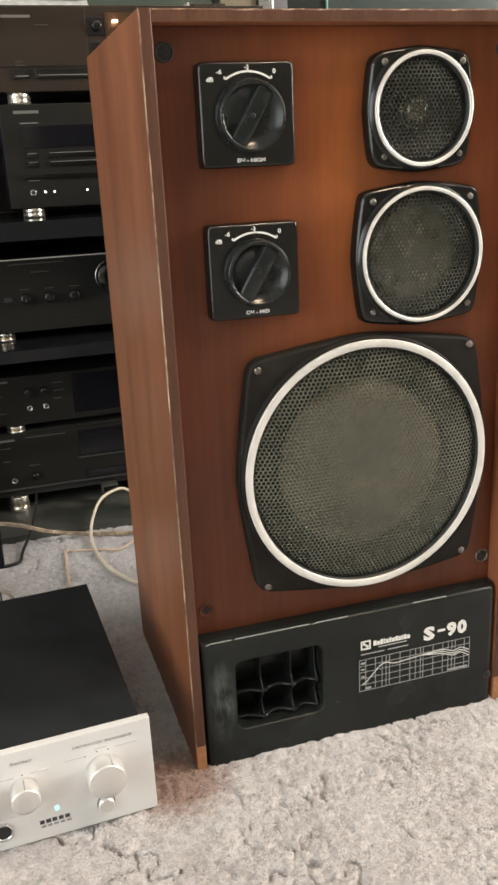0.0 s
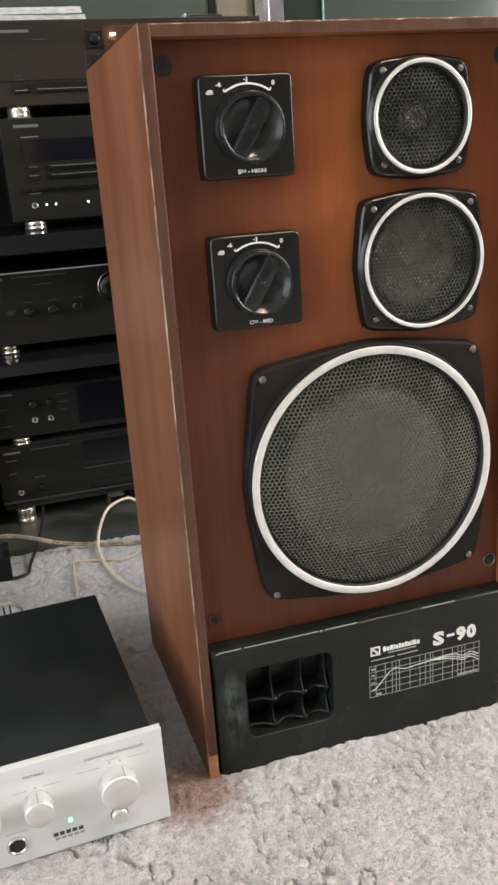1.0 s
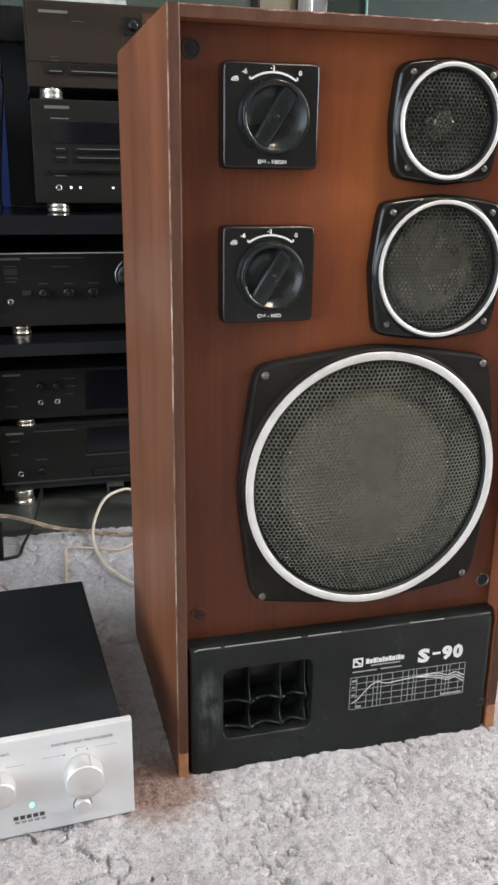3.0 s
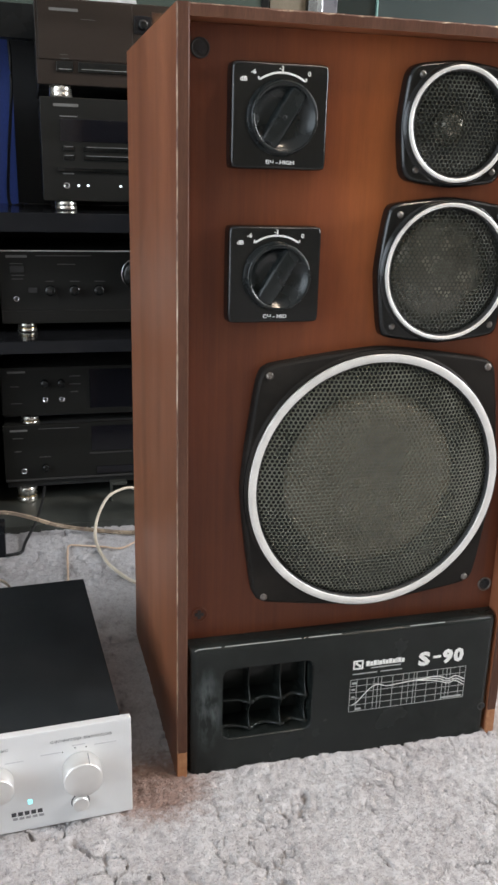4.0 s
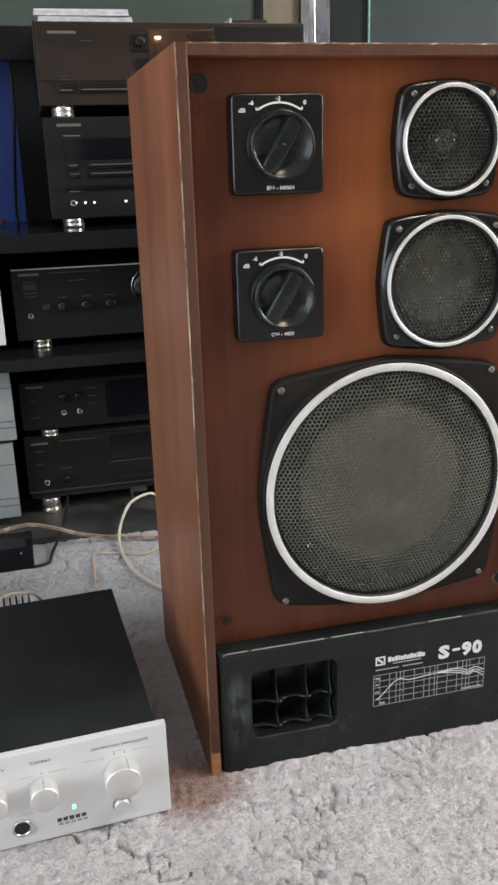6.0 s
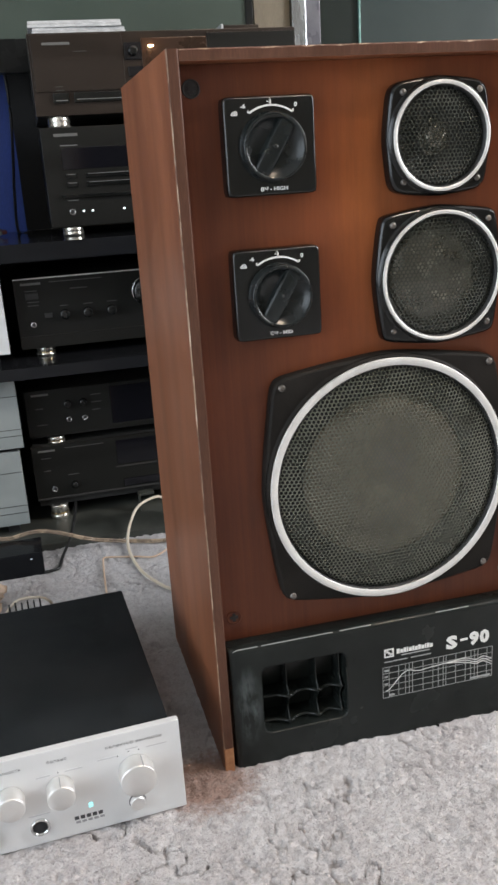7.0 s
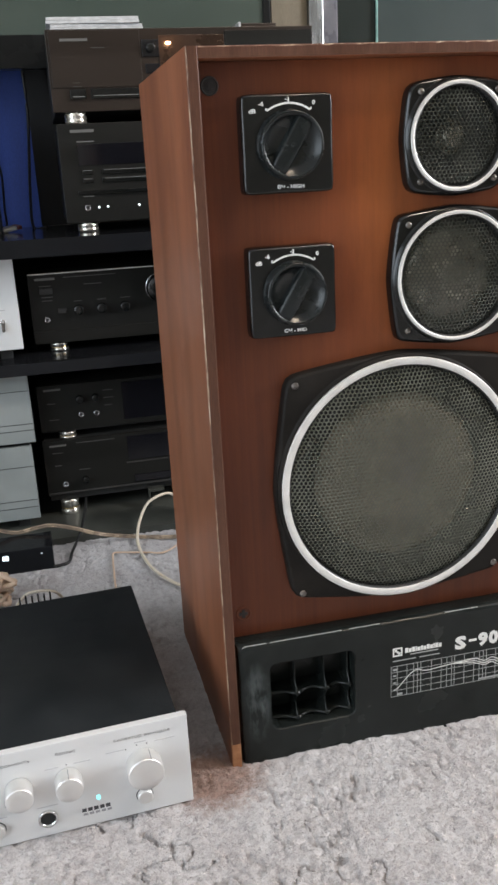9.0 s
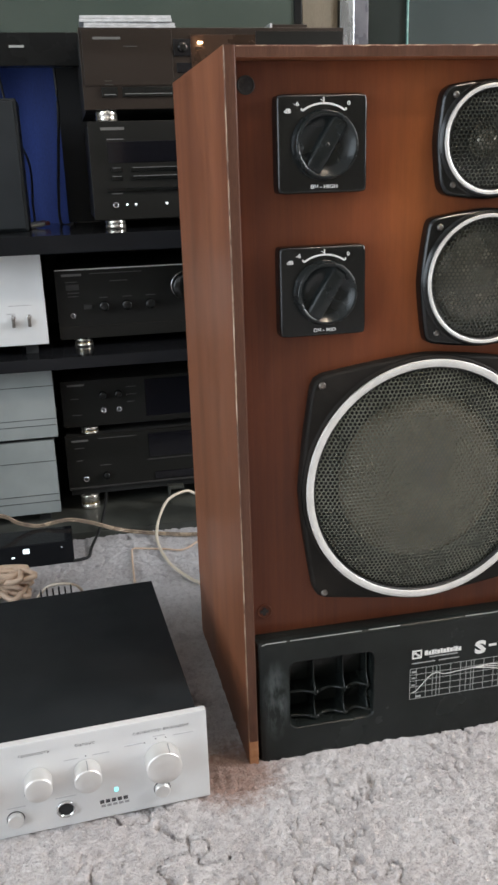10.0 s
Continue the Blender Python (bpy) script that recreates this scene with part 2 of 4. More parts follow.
BEZEL = surf("tv_bezel", (0.009, 0.0095, 0.0095), (0.013, 0.0135, 0.0135), 8, 0.3, 0, (1, 1, 1), 0.0, 900, 0.1, spec=0.14)
DIMINK_GLINT = plain("dim_grey_print_glint", (0.15, 0.15, 0.145), 0.5)
MIDINK = plain("mid_grey_print", (0.30, 0.30, 0.305), 0.5)
MIDDIM = plain("dull_maker_print", (0.11, 0.11, 0.105), 0.5)
FAINT = plain("faint_print", (0.055, 0.055, 0.052), 0.5)
SOFTINK = plain("soft_silver_print", (0.56, 0.56, 0.57), 0.5)
# the woofer's grille steel again, darkened for the dimmer look of smaller grilles
SHADEMESH = surf("shaded_perforated_steel", (0.072, 0.080, 0.068), (0.120, 0.128, 0.108), 26, 0.24, 0.7, (1, 1, 1), 0.0, 900, 0.2)
WALL = surf("plain_wallpaper", (0.25, 0.232, 0.20), (0.31, 0.288, 0.25), 5, 0.85, 0, (1, 1, 1), 0.2, 300, 0.08)
TAN = surf("tan_cabinet_board", (0.17, 0.145, 0.10), (0.22, 0.185, 0.13), 20, 0.55, 0, (1, 1, 0.1), 0.1)
CEILING = surf("white_ceiling_paint", (0.78, 0.77, 0.74), (0.82, 0.81, 0.79), 4, 0.9)
GREYGLASS = surf("grey_backed_glass", (0.036, 0.049, 0.049), (0.047, 0.060, 0.059), 3, 0.14, 0, (1, 1, 1), 0.0, 900, 0.05, 0.0, 0.05)
DARKGLASS = surf("dark_backed_glass", (0.016, 0.022, 0.020), (0.024, 0.030, 0.028), 3, 0.14, 0, (1, 1, 1), 0.0, 900, 0.05, 0.0, 0.05)
GLASSEDGE = surf("green_glass_edge", (0.22, 0.42, 0.38), (0.34, 0.55, 0.50), 90, 0.2)
JEWEL = surf("clear_case_plastic", (0.50, 0.51, 0.52), (0.66, 0.67, 0.68), 70, 0.22, 0, (1, 1, 4), 0.0, 500, 0.25)
CABLEWHITE = surf("cream_cable", (0.74, 0.64, 0.50), (0.82, 0.73, 0.60), 60, 0.5)
CABLETAN = surf("peach_cable", (0.66, 0.47, 0.33), (0.76, 0.58, 0.44), 60, 0.5)
CABLECLEAR = surf("clear_copper_cable", (0.26, 0.20, 0.16), (0.52, 0.40, 0.28), 40, 0.24, 0.35)
CABLEBLACK = surf("black_cable", (0.010, 0.010, 0.010), (0.016, 0.016, 0.016), 60, 0.5)
LED = plain("cyan_led", (0.25, 0.90, 0.95), 0.4, 0, 1.6)
DIGIT = plain("white_led_digits", (0.85, 0.95, 1.0), 0.4, 0, 2.5)
WARMSPOT = plain("warm_spot_glow", (1.0, 0.62, 0.32), 0.4, 0, 26.0)
WHITEFRAME = surf("white_window_frame", (0.74, 0.74, 0.73), (0.80, 0.80, 0.79), 10, 0.4)

# ---- mesh helpers ----


def add_box(bm, x0, x1, y0, y1, z0, z1, bevel=0.0, mat=0):
    v = [bm.verts.new((x, y, z)) for z in (z0, z1) for y in (y0, y1) for x in (x0, x1)]
    fs = [bm.faces.new([v[i] for i in q]) for q in ((0, 2, 3, 1), (4, 5, 7, 6), (0, 1, 5, 4), (2, 6, 7, 3), (0, 4, 6, 2), (1, 3, 7, 5))]
    for f in fs:
        f.material_index = mat
    if bevel:
        es = list({e for f in fs for e in f.edges})
        bmesh.ops.bevel(bm, geom=es, offset=bevel, segments=2, affect="EDGES", profile=0.6)


def loft(bm, cx, cz, rings, n=64, axis="y", close_first=False, close_last=False, mat=0):
    """Rings of (radius or function of the angle, depth along the axis), joined into one skin."""
    loops = []
    for r, d in rings:
        loop = []
        for i in range(n):
            a = 2 * math.pi * i / n
            q = r(a) if callable(r) else r
            u, w = cx + q * math.sin(a), cz + q * math.cos(a)
            loop.append(bm.verts.new((u, d, w) if axis == "y" else (u, w, d) if axis == "z" else (d, u, w)))
        loops.append(loop)
    for a, b in zip(loops, loops[1:]):
        for i in range(n):
            f = bm.faces.new((a[i], a[(i + 1) % n], b[(i + 1) % n], b[i]))
            f.smooth, f.material_index = True, mat
    if close_first:
        bm.faces.new(loops[0]).material_index = mat
    if close_last:
        bm.faces.new(loops[-1][::-1]).material_index = mat


def add_tube(bm, points, radius, n=8, steps=8):
    """A round cable through the points, rounded by a spline."""
    pts = [Vector(p) for p in points]
    ext = [pts[0] * 2 - pts[1], *pts, pts[-1] * 2 - pts[-2]]
    line = []
    for i in range(1, len(ext) - 2):
        a, b, c, d = ext[i - 1:i + 3]
        for k in range(steps):
            s = k / steps
            line.append(0.5 * (2 * b + (c - a) * s + (2 * a - 5 * b + 4 * c - d) * s * s + (3 * b - a - 3 * c + d) * s ** 3))
    line.append(pts[-1])
    side = Vector((0, 0, 1))
    loops = []
    for i, p in enumerate(line):
        way = (line[min(i + 1, len(line) - 1)] - line[max(i - 1, 0)]).normalized()
        u = way.cross(side)
        if u.length < 1e-3:
            u = way.cross(Vector((1, 0, 0)))
        u.normalize()
        w = u.cross(way)
        loops.append([bm.verts.new(p + radius * (math.cos(2 * math.pi * k / n) * u + math.sin(2 * math.pi * k / n) * w)) for k in range(n)])
    for a, b in zip(loops, loops[1:]):
        for k in range(n):
            bm.faces.new((a[k], a[(k + 1) % n], b[(k + 1) % n], b[k])).smooth = True
    bm.faces.new(loops[0])
    bm.faces.new(loops[-1][::-1])


def part(name, bm, material, parent=None, label=""):
    """Links a bmesh as one mesh object, under a thing or a part."""
    me = bpy.data.meshes.new(name)
    bmesh.ops.recalc_face_normals(bm, faces=bm.faces)
    bm.to_mesh(me)
    bm.free()
    for m in material if isinstance(material, (list, tuple)) else (material,):
        me.materials.append(m)
    ob = new(name, me)
    if parent:
        ob.parent = parent
    if label:
        tagged(ob, label)
    return ob


def box_part(name, material, parent, x0, x1, y0, y1, z0, z1, bevel=0.0, label=""):
    bm = bmesh.new()
    add_box(bm, x0, x1, y0, y1, z0, z1, bevel)
    return part(name, bm, material, parent, label)


def loft_part(name, material, parent, cx, cz, rings, n=64, axis="y", first=False, last=False, label=""):
    bm = bmesh.new()
    loft(bm, cx, cz, rings, n, axis, first, last)
    return part(name, bm, material, parent, label)


def thing(name, label, category, m=None, group="", kind=""):
    ob = new(name)
    ob.empty_display_size = 0.02
    if m is not None:
        ob.matrix_world = m
    return tagged(ob, label, category, group, kind)


def lettering(name, words, x, y, z, size, material, parent, wide=1.0, bold=0.0, align="CENTER", span=0.0):
    """Raised print on an upright face that looks along -y; x, z: the middle (or left end) of its base line."""
    cu = bpy.data.curves.new(name, "FONT")
    cu.body, cu.size, cu.align_x, cu.extrude, cu.offset, cu.resolution_u = words, size, align, 0.00012, bold, 2
    tmp = new(name, cu)
    me = bpy.data.meshes.new_from_object(tmp.evaluated_get(bpy.context.evaluated_depsgraph_get()))
    bpy.data.objects.remove(tmp)
    me.name = name
    me.materials.clear()
    me.materials.append(material)
    if span:
        wide = span / (max(v.co.x for v in me.vertices) - min(v.co.x for v in me.vertices))
    me.transform(Matrix.Translation((x, y, z)) @ Matrix.Rotation(radians(90), 4, "X") @ Matrix.Diagonal((wide, 1, 1, 1)))
    ob = new(name, me)
    ob.parent = parent
    return ob


def bars(name, material, parent, rows, y, thick=0.0003):
    """Plain print bars: rows of x0, x1, z0, z1."""
    bm = bmesh.new()
    for x0, x1, z0, z1 in rows:
        add_box(bm, x0, x1, y - thick, y, z0, z1)
    return part(name, bm, material, parent)


# ---- the room ----
XL, XR, YF, YB, TOP = -2.2, 2.4, -2.8, 1.42, 2.5


def wall_with_hole(name, along, at, thick, a0, a1, hole, label):
    bm = bmesh.new()
    pieces = [(a0, a1, 0, TOP)]
    if hole:
        h0, h1, z0, z1 = hole
        pieces = [(a0, h0, 0, TOP), (h1, a1, 0, TOP), (h0, h1, 0, z0), (h0, h1, z1, TOP)]
    for p0, p1, z0, z1 in pieces:
        if along == "x":
            add_box(bm, p0, p1, at, at + thick, z0, z1)
        else:
            add_box(bm, at, at + thick, p0, p1, z0, z1)
    return tagged(part(name, bm, WALL), label, "wall", kind="structure")


wall_with_hole("wall_north", "x", YB, 0.15, XL - 0.15, XR + 0.15, None, "plain papered wall behind the hifi rack")
wall_with_hole("wall_south", "x", YF - 0.15, 0.15, XL - 0.15, XR + 0.15, (-2.0, -0.6, 0.80, 2.2), "plain papered wall with an added fill window")
wall_with_hole("wall_west", "y", XL - 0.15, 0.15, YF, YB, (-2.05, -0.25, 0.06, 1.97), "plain papered side wall with a window")
wall_with_hole("wall_east", "y", XR, 0.15, YF, YB, (-0.90, 0.10, 0.75, 2.15), "plain papered side wall with a window")
bm = bmesh.new()
add_box(bm, XL - 0.15, XR + 0.15, YF - 0.15, YB + 0.15, TOP, TOP + 0.1)
tagged(part("ceiling", bm, CEILING), "plain white ceiling", "ceiling", kind="structure")
bm = bmesh.new()
add_box(bm, XL - 0.15, XR + 0.15, YF - 0.15, YB + 0.15, -0.12, -0.02)
tagged(part("floor", bm, TAN), "plain floor slab under the carpet", "floor", kind="structure")

# the second window is only added to hold the south fill
for nm, axis, at, a0, a1, z0, z1 in (("window_1", "y", XR + 0.05, -0.90, 0.10, 0.75, 2.15), ("fill_window_2", "x", YF - 0.10, -2.0, -0.6, 0.80, 2.2), ("window_3", "y", XL - 0.10, -2.05, -0.25, 0.06, 1.97)):
    w = thing(nm, "unseen white framed window letting in daylight", "window", kind="structure")
    bm = bmesh.new()
    mid = (a0 + a1) / 2
    for p0, p1, q0, q1 in ((a0, a0 + 0.06, z0, z1), (a1 - 0.06, a1, z0, z1), (a0 + 0.06, a1 - 0.06, z0, z0 + 0.06), (a0 + 0.06, a1 - 0.06, z1 - 0.06, z1), (mid - 0.03, mid + 0.03, z0 + 0.06, z1 - 0.06)):
        if axis == "y":
            add_box(bm, at, at + 0.05, p0, p1, q0, q1)
        else:
            add_box(bm, p0, p1, at, at + 0.05, q0, q1)
    part("window_frame", bm, WHITEFRAME, w)


def value_noise(x, y, cell, seed):
    """Smooth noise from 0 to 1 over a plane, for whole arrays."""
    rng = np.random.RandomState(seed)
    table = rng.rand(256, 256)
    gx, gy = x / cell, y / cell
    ix, iy = np.floor(gx).astype(int), np.floor(gy).astype(int)
    fx, fy = gx - ix, gy - iy
    fx, fy = fx * fx * (3 - 2 * fx), fy * fy * (3 - 2 * fy)
    at = lambda a, b: table[a % 256, b % 256]
    return (at(ix, iy) * (1 - fx) + at(ix + 1, iy) * fx) * (1 - fy) + (at(ix, iy + 1) * (1 - fx) + at(ix + 1, iy + 1) * fx) * fy


def pile_height(X, Y):
    wob = 0.012 * (value_noise(X, Y, 0.03, 9) - 0.5)
    tuft = value_noise(X, Y, 0.0056, 1) * 0.55 + value_noise(X, Y, 0.0105, 2) * 0.45
    soft = value_noise(X, Y, 0.05, 3)
    ridge = np.abs(value_noise((X + wob) * 0.7, Y + wob, 0.050, 4) + 0.45 * (value_noise(X, Y, 0.017, 6) - 0.5) - 0.5)
    crack = np.clip(1.25 - ridge / 0.026, 0, 1) * np.clip((value_noise(X, Y, 0.060, 27) - 0.47) * 6, 0, 1)
    fine = np.abs(value_noise(X + wob, Y, 0.021, 14) + 0.4 * (value_noise(X, Y, 0.009, 16) - 0.5) - 0.5)
    crack = np.maximum(crack, 0.45 * np.clip(1.2 - fine / 0.05, 0, 1) * np.clip((value_noise(X, Y, 0.035, 31) - 0.55) * 6, 0, 1))
    return 0.0004 + 0.0052 * tuft + 0.0022 * soft - 0.0095 * crack, crack


def build_carpet():
    xs = np.concatenate([np.linspace(XL, -0.52, 12)[:-1], np.arange(-0.52, 0.52, 0.0020), np.linspace(0.52, XR, 12)])
    ys = np.concatenate([np.linspace(YF, -0.34, 14)[:-1], np.arange(-0.34, 0.82, 0.0024), np.linspace(0.82, YB, 6)])
    X, Y = np.meshgrid(xs, ys)
    Z, _ = pile_height(X, Y)
    nx, ny = len(xs), len(ys)
    co = np.stack([X.ravel(), Y.ravel(), Z.ravel()], 1)
    i = (np.arange(ny - 1)[:, None] * nx + np.arange(nx - 1)[None, :]).ravel()
    quads = np.stack([i, i + 1, i + nx + 1, i + nx], 1)
    me = bpy.data.meshes.new("carpet")
    me.from_pydata(co.tolist(), [], quads.tolist())
    me.materials.append(CARPET)
    me.polygons.foreach_set("use_smooth", np.ones(len(quads), bool))
    return tagged(new("carpet", me), "light grey beige cut-pile carpet with worn cracks", "carpet", kind="structure")


def build_pile(count):
    """Short upright yarn ends, three-sided spikes, where the carpet lies open before and between the things."""
    rng = np.random.RandomState(21)
    x, y = rng.uniform(-0.36, 0.46, count), rng.uniform(-0.31, 0.68, count)
    under = ((x > -0.003) & (x < 0.362) & (y > 0.004) & (y < 0.29)) | ((x < -0.055) & (y > -0.03) & (y < 0.255))
    x, y = x[~under], y[~under]
    z, crack = pile_height(x, y)
    keep = crack < 0.3
    x, y, z, crack = x[keep], y[keep], z[keep], crack[keep]
    n = len(x)
    tall = rng.uniform(0.0007, 0.0017, n) * (1 - 0.6 * crack)
    lean = rng.normal(0, 0.0009, (n, 2))
    turn, wide = rng.uniform(0, 6.283, n), rng.uniform(0.0014, 0.0026, n)
    co = np.zeros((n, 4, 3))
    for k in range(3):
        a = turn + k * 2.0944
        co[:, k, 0], co[:, k, 1], co[:, k, 2] = x + wide * np.cos(a), y + wide * np.sin(a), z - 0.0008
    co[:, 3, 0], co[:, 3, 1], co[:, 3, 2] = x + lean[:, 0], y + lean[:, 1], z + tall
    base = np.arange(n)[:, None] * 4
    tris = np.concatenate([base + np.array([[0, 1, 3]]), base + np.array([[1, 2, 3]]), base + np.array([[2, 0, 3]])], 1).reshape(-1, 3)
    me = bpy.data.meshes.new("carpet_pile")
    me.from_pydata(co.reshape(-1, 3).tolist(), [], tris.tolist())
    me.materials.append(YARN)
    me.polygons.foreach_set("use_smooth", np.ones(len(tris), bool))
    return tagged(new("carpet_pile", me), "short fuzzy grey beige yarn ends of the carpet", "carpet pile", kind="stuff")


build_pile(180000)
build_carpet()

lamp = thing("ceiling_lamp", "two-armed ceiling lamp with warm bulbs and added white blocking shades", "lamp", pose(*LAMP))
loft_part("ceiling_rose", WHITEFRAME, lamp, 0, 0, [(0.05, TOP - LAMP[2] - 0.001), (0.05, TOP - LAMP[2] - 0.02), (0.012, TOP - LAMP[2] - 0.035)], 24, "z", True, True)
loft_part("stem", CHROME, lamp, 0, 0, [(0.008, TOP - LAMP[2] - 0.035), (0.008, 0.0)], 12, "z", True, True)
for dx in (-0.13, 0.13):
    bm = bmesh.new()
    add_tube(bm, [(0, 0, 0.01), (dx * 0.5, 0, -0.01), (dx, 0, 0.02)], 0.006)
    part("arm", bm, CHROME, lamp)
    # unseen shades, added to keep the bulbs' light off the ceiling
    loft_part("blocking_shade", WHITEFRAME, lamp, dx, 0, [(0.024, 0.031), (0.030, 0.031), (0.098, -0.075), (0.094, -0.075), (0.028, 0.026)], 32, "z", False, False, "added white shade that blocks upward light")
    loft_part("bulb_cap", CHROME, lamp, dx, 0, [(0.016, 0.03), (0.018, -0.02)], 16, "z", True, True)

# ---- the loudspeaker ----
W0, W1, H, D = 0.002, 0.358, 0.711, 0.292
B, F = 0.021, 0.016  # the front board, and the datum from which the drivers' fronts are set
speaker = thing("loudspeaker", "old red-brown veneered three-way loudspeaker with chipped edges on the carpet", "loudspeaker")


def side_board(x0, x1, outer):
    """A side board with a worn bevel along its outer front edge; the very foot of it is bare."""
    bm = bmesh.new()
    c, rows = 0.0011, 90
    s = 1 if outer < (x0 + x1) / 2 else -1
    inner = x1 if s > 0 else x0
    prev = None
    rng = random.Random(4)
    for i in range(rows + 1):
        z = H * i / rows
        j = c * rng.choice((0.85, 0.9, 0.95, 1.0, 1.0, 1.05, 1.1, 1.35))
        ring = [bm.verts.new(p) for p in ((outer - s * 0.005, D, z), (outer, j, z), (outer + s * j * 0.9, 0, z), (inner - s * 0.0012, 0, z), (inner, 0.0012, z), (inner, D, z))]
        if prev:
            for k in range(6):
                f = bm.faces.new((prev[k], prev[(k + 1) % 6], ring[(k + 1) % 6], ring[k]))
                f.material_index = (0, 1, 2, 2, 0, 0)[k]
                if z < 0.036 and k in (1, 2, 3):
                    f.material_index = 3
        else:
            bm.faces.new(ring)
        prev = ring
    bm.faces.new(prev[::-1])
    return part("side_panel", bm, (SIDE, WORN, EDGE, RAW), speaker)


side_board(W0, W0 + 0.0105, W0)
side_board(W1 - 0.0105, W1, W1)

bm = bmesh.new()
rng = random.Random(8)
prev = None
for i in range(61):
    x = W0 + 0.0106 + (W1 - W0 - 0.0212) * i / 60
    j = 0.0011 * rng.choice((0.8, 0.9, 0.9, 1.0, 1.0, 1.1, 1.1, 1.5))
    ring = [bm.verts.new(p) for p in ((x, D, H - 0.0095), (x, 0.0008, H - 0.0095), (x, 0.0008, H - j), (x, 0.0008 + j, H), (x, D, H))]
    if prev:
        for k in range(5):
            bm.faces.new((prev[k], prev[(k + 1) % 5], ring[(k + 1) % 5], ring[k])).material_index = (0, 2, 1, 0, 0)[k]
    else:
        bm.faces.new(ring)
    prev = ring
bm.faces.new(prev[::-1])
part("top_panel", bm, (SIDE, CHIPPED, EDGE), speaker)
box_part("back_panel", CASE, speaker, W0 + 0.011, W1 - 0.011, D - 0.012, D - 0.001, 0.012, H - 0.010)
box_part("bottom_panel", SIDE, speaker, W0 + 0.011, W1 - 0.011, 0.03, D - 0.013, 0.002, 0.012)


bm = bmesh.new()
loops = [[(W0 + 0.011, 0.1285), (W1 - 0.011, 0.1285), (W1 - 0.011, H - 0.010), (W0 + 0.011, H - 0.010)]]
for cx, cz, r in ((0.1970, 0.3050, 0.1225), (0.2515, 0.5060, 0.0590), (0.2500, 0.6320, 0.0455)):
    loops.append([(cx + r * math.sin(2 * math.pi * k / 72), cz + r * math.cos(2 * math.pi * k / 72)) for k in range(72)])
edges = []
for loop in loops:
    vs = [bm.verts.new((x, B, z)) for x, z in loop]
    edges += [bm.edges.new((vs[k], vs[(k + 1) % len(vs)])) for k in range(len(vs))]
bmesh.ops.triangle_fill(bm, use_beauty=True, use_dissolve=False, edges=edges)
made = bmesh.ops.extrude_face_region(bm, geom=list(bm.faces))
bmesh.ops.translate(bm, vec=(0, 0.016, 0), verts=[g for g in made["geom"] if isinstance(g, bmesh.types.BMVert)])
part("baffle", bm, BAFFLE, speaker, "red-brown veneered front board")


def bulged(h, b, rc):
    """A square of half width h whose sides bulge by b, with corners cut round at radius rc, as a function of the angle."""
    def radius(a):
        q = (a + math.pi / 4) % (math.pi / 2) - math.pi / 4
        T, lo, hi = abs(math.tan(q)), 0.0, 1.0
        for _ in range(30):
            u = (lo + hi) / 2
            if u * h < T * (h + b * (1 - u ** 1.35)):
                lo = u
            else:
                hi = u
        r = (h + b * (1 - lo ** 1.35)) / math.cos(q)
        k = 0.0014
        return -k * math.log(math.exp(-r / k) + math.exp(-rc / k))
    return radius


def perforated(bm, cx, cz, R, y0, dome, pitch, hole, flat, thick=0.0006):
    """A domed steel sheet with staggered round holes and real thickness."""
    rows = int(R / (pitch * 0.866)) + 1
    cols = int(R / pitch) + 1
    out = pitch / math.sqrt(3)
    for r in range(-rows, rows + 1):
        for c in range(-cols, cols + 1):
            x, z = (c + 0.5 * (r & 1)) * pitch, r * pitch * 0.866
            if math.hypot(x, z) > R - 0.2 * pitch:
                continue
            loops = [[], [], []]
            for k in range(6):
                a = math.pi / 3 * k
                for i, (rad, back) in enumerate(((out, 0), (hole, 0), (hole, thick))):
                    px, pz = x + rad * math.sin(a), z + rad * math.cos(a)
                    q = math.hypot(px, pz) / R
                    rise = 1 if q < flat else math.cos((q - flat) / (1 - flat) * math.pi / 2)
                    y = y0 - dome * (rise + 0.12 * (1 - q * q)) + back
                    loops[i].append(bm.verts.new((cx + px, y, cz + pz)))
            for p, q in zip(loops, loops[1:]):
                for k in range(6):
                    f = bm.faces.new((p[k], p[(k + 1) % 6], q[(k + 1) % 6], q[k]))


def screw(parent, x, y, z, r):
    bm = bmesh.new()
    loft(bm, x, z, [(r, y), (r, y - 0.0008), (r * 0.75, y - 0.0018), (r * 0.35, y - 0.0022)], 14, "y", False, True)
    add_box(bm, x - r * 0.6, x + r * 0.6, y - 0.0024, y - 0.0019, z - r * 0.1, z + r * 0.1)
    return part("screw", bm, SCREW, parent)


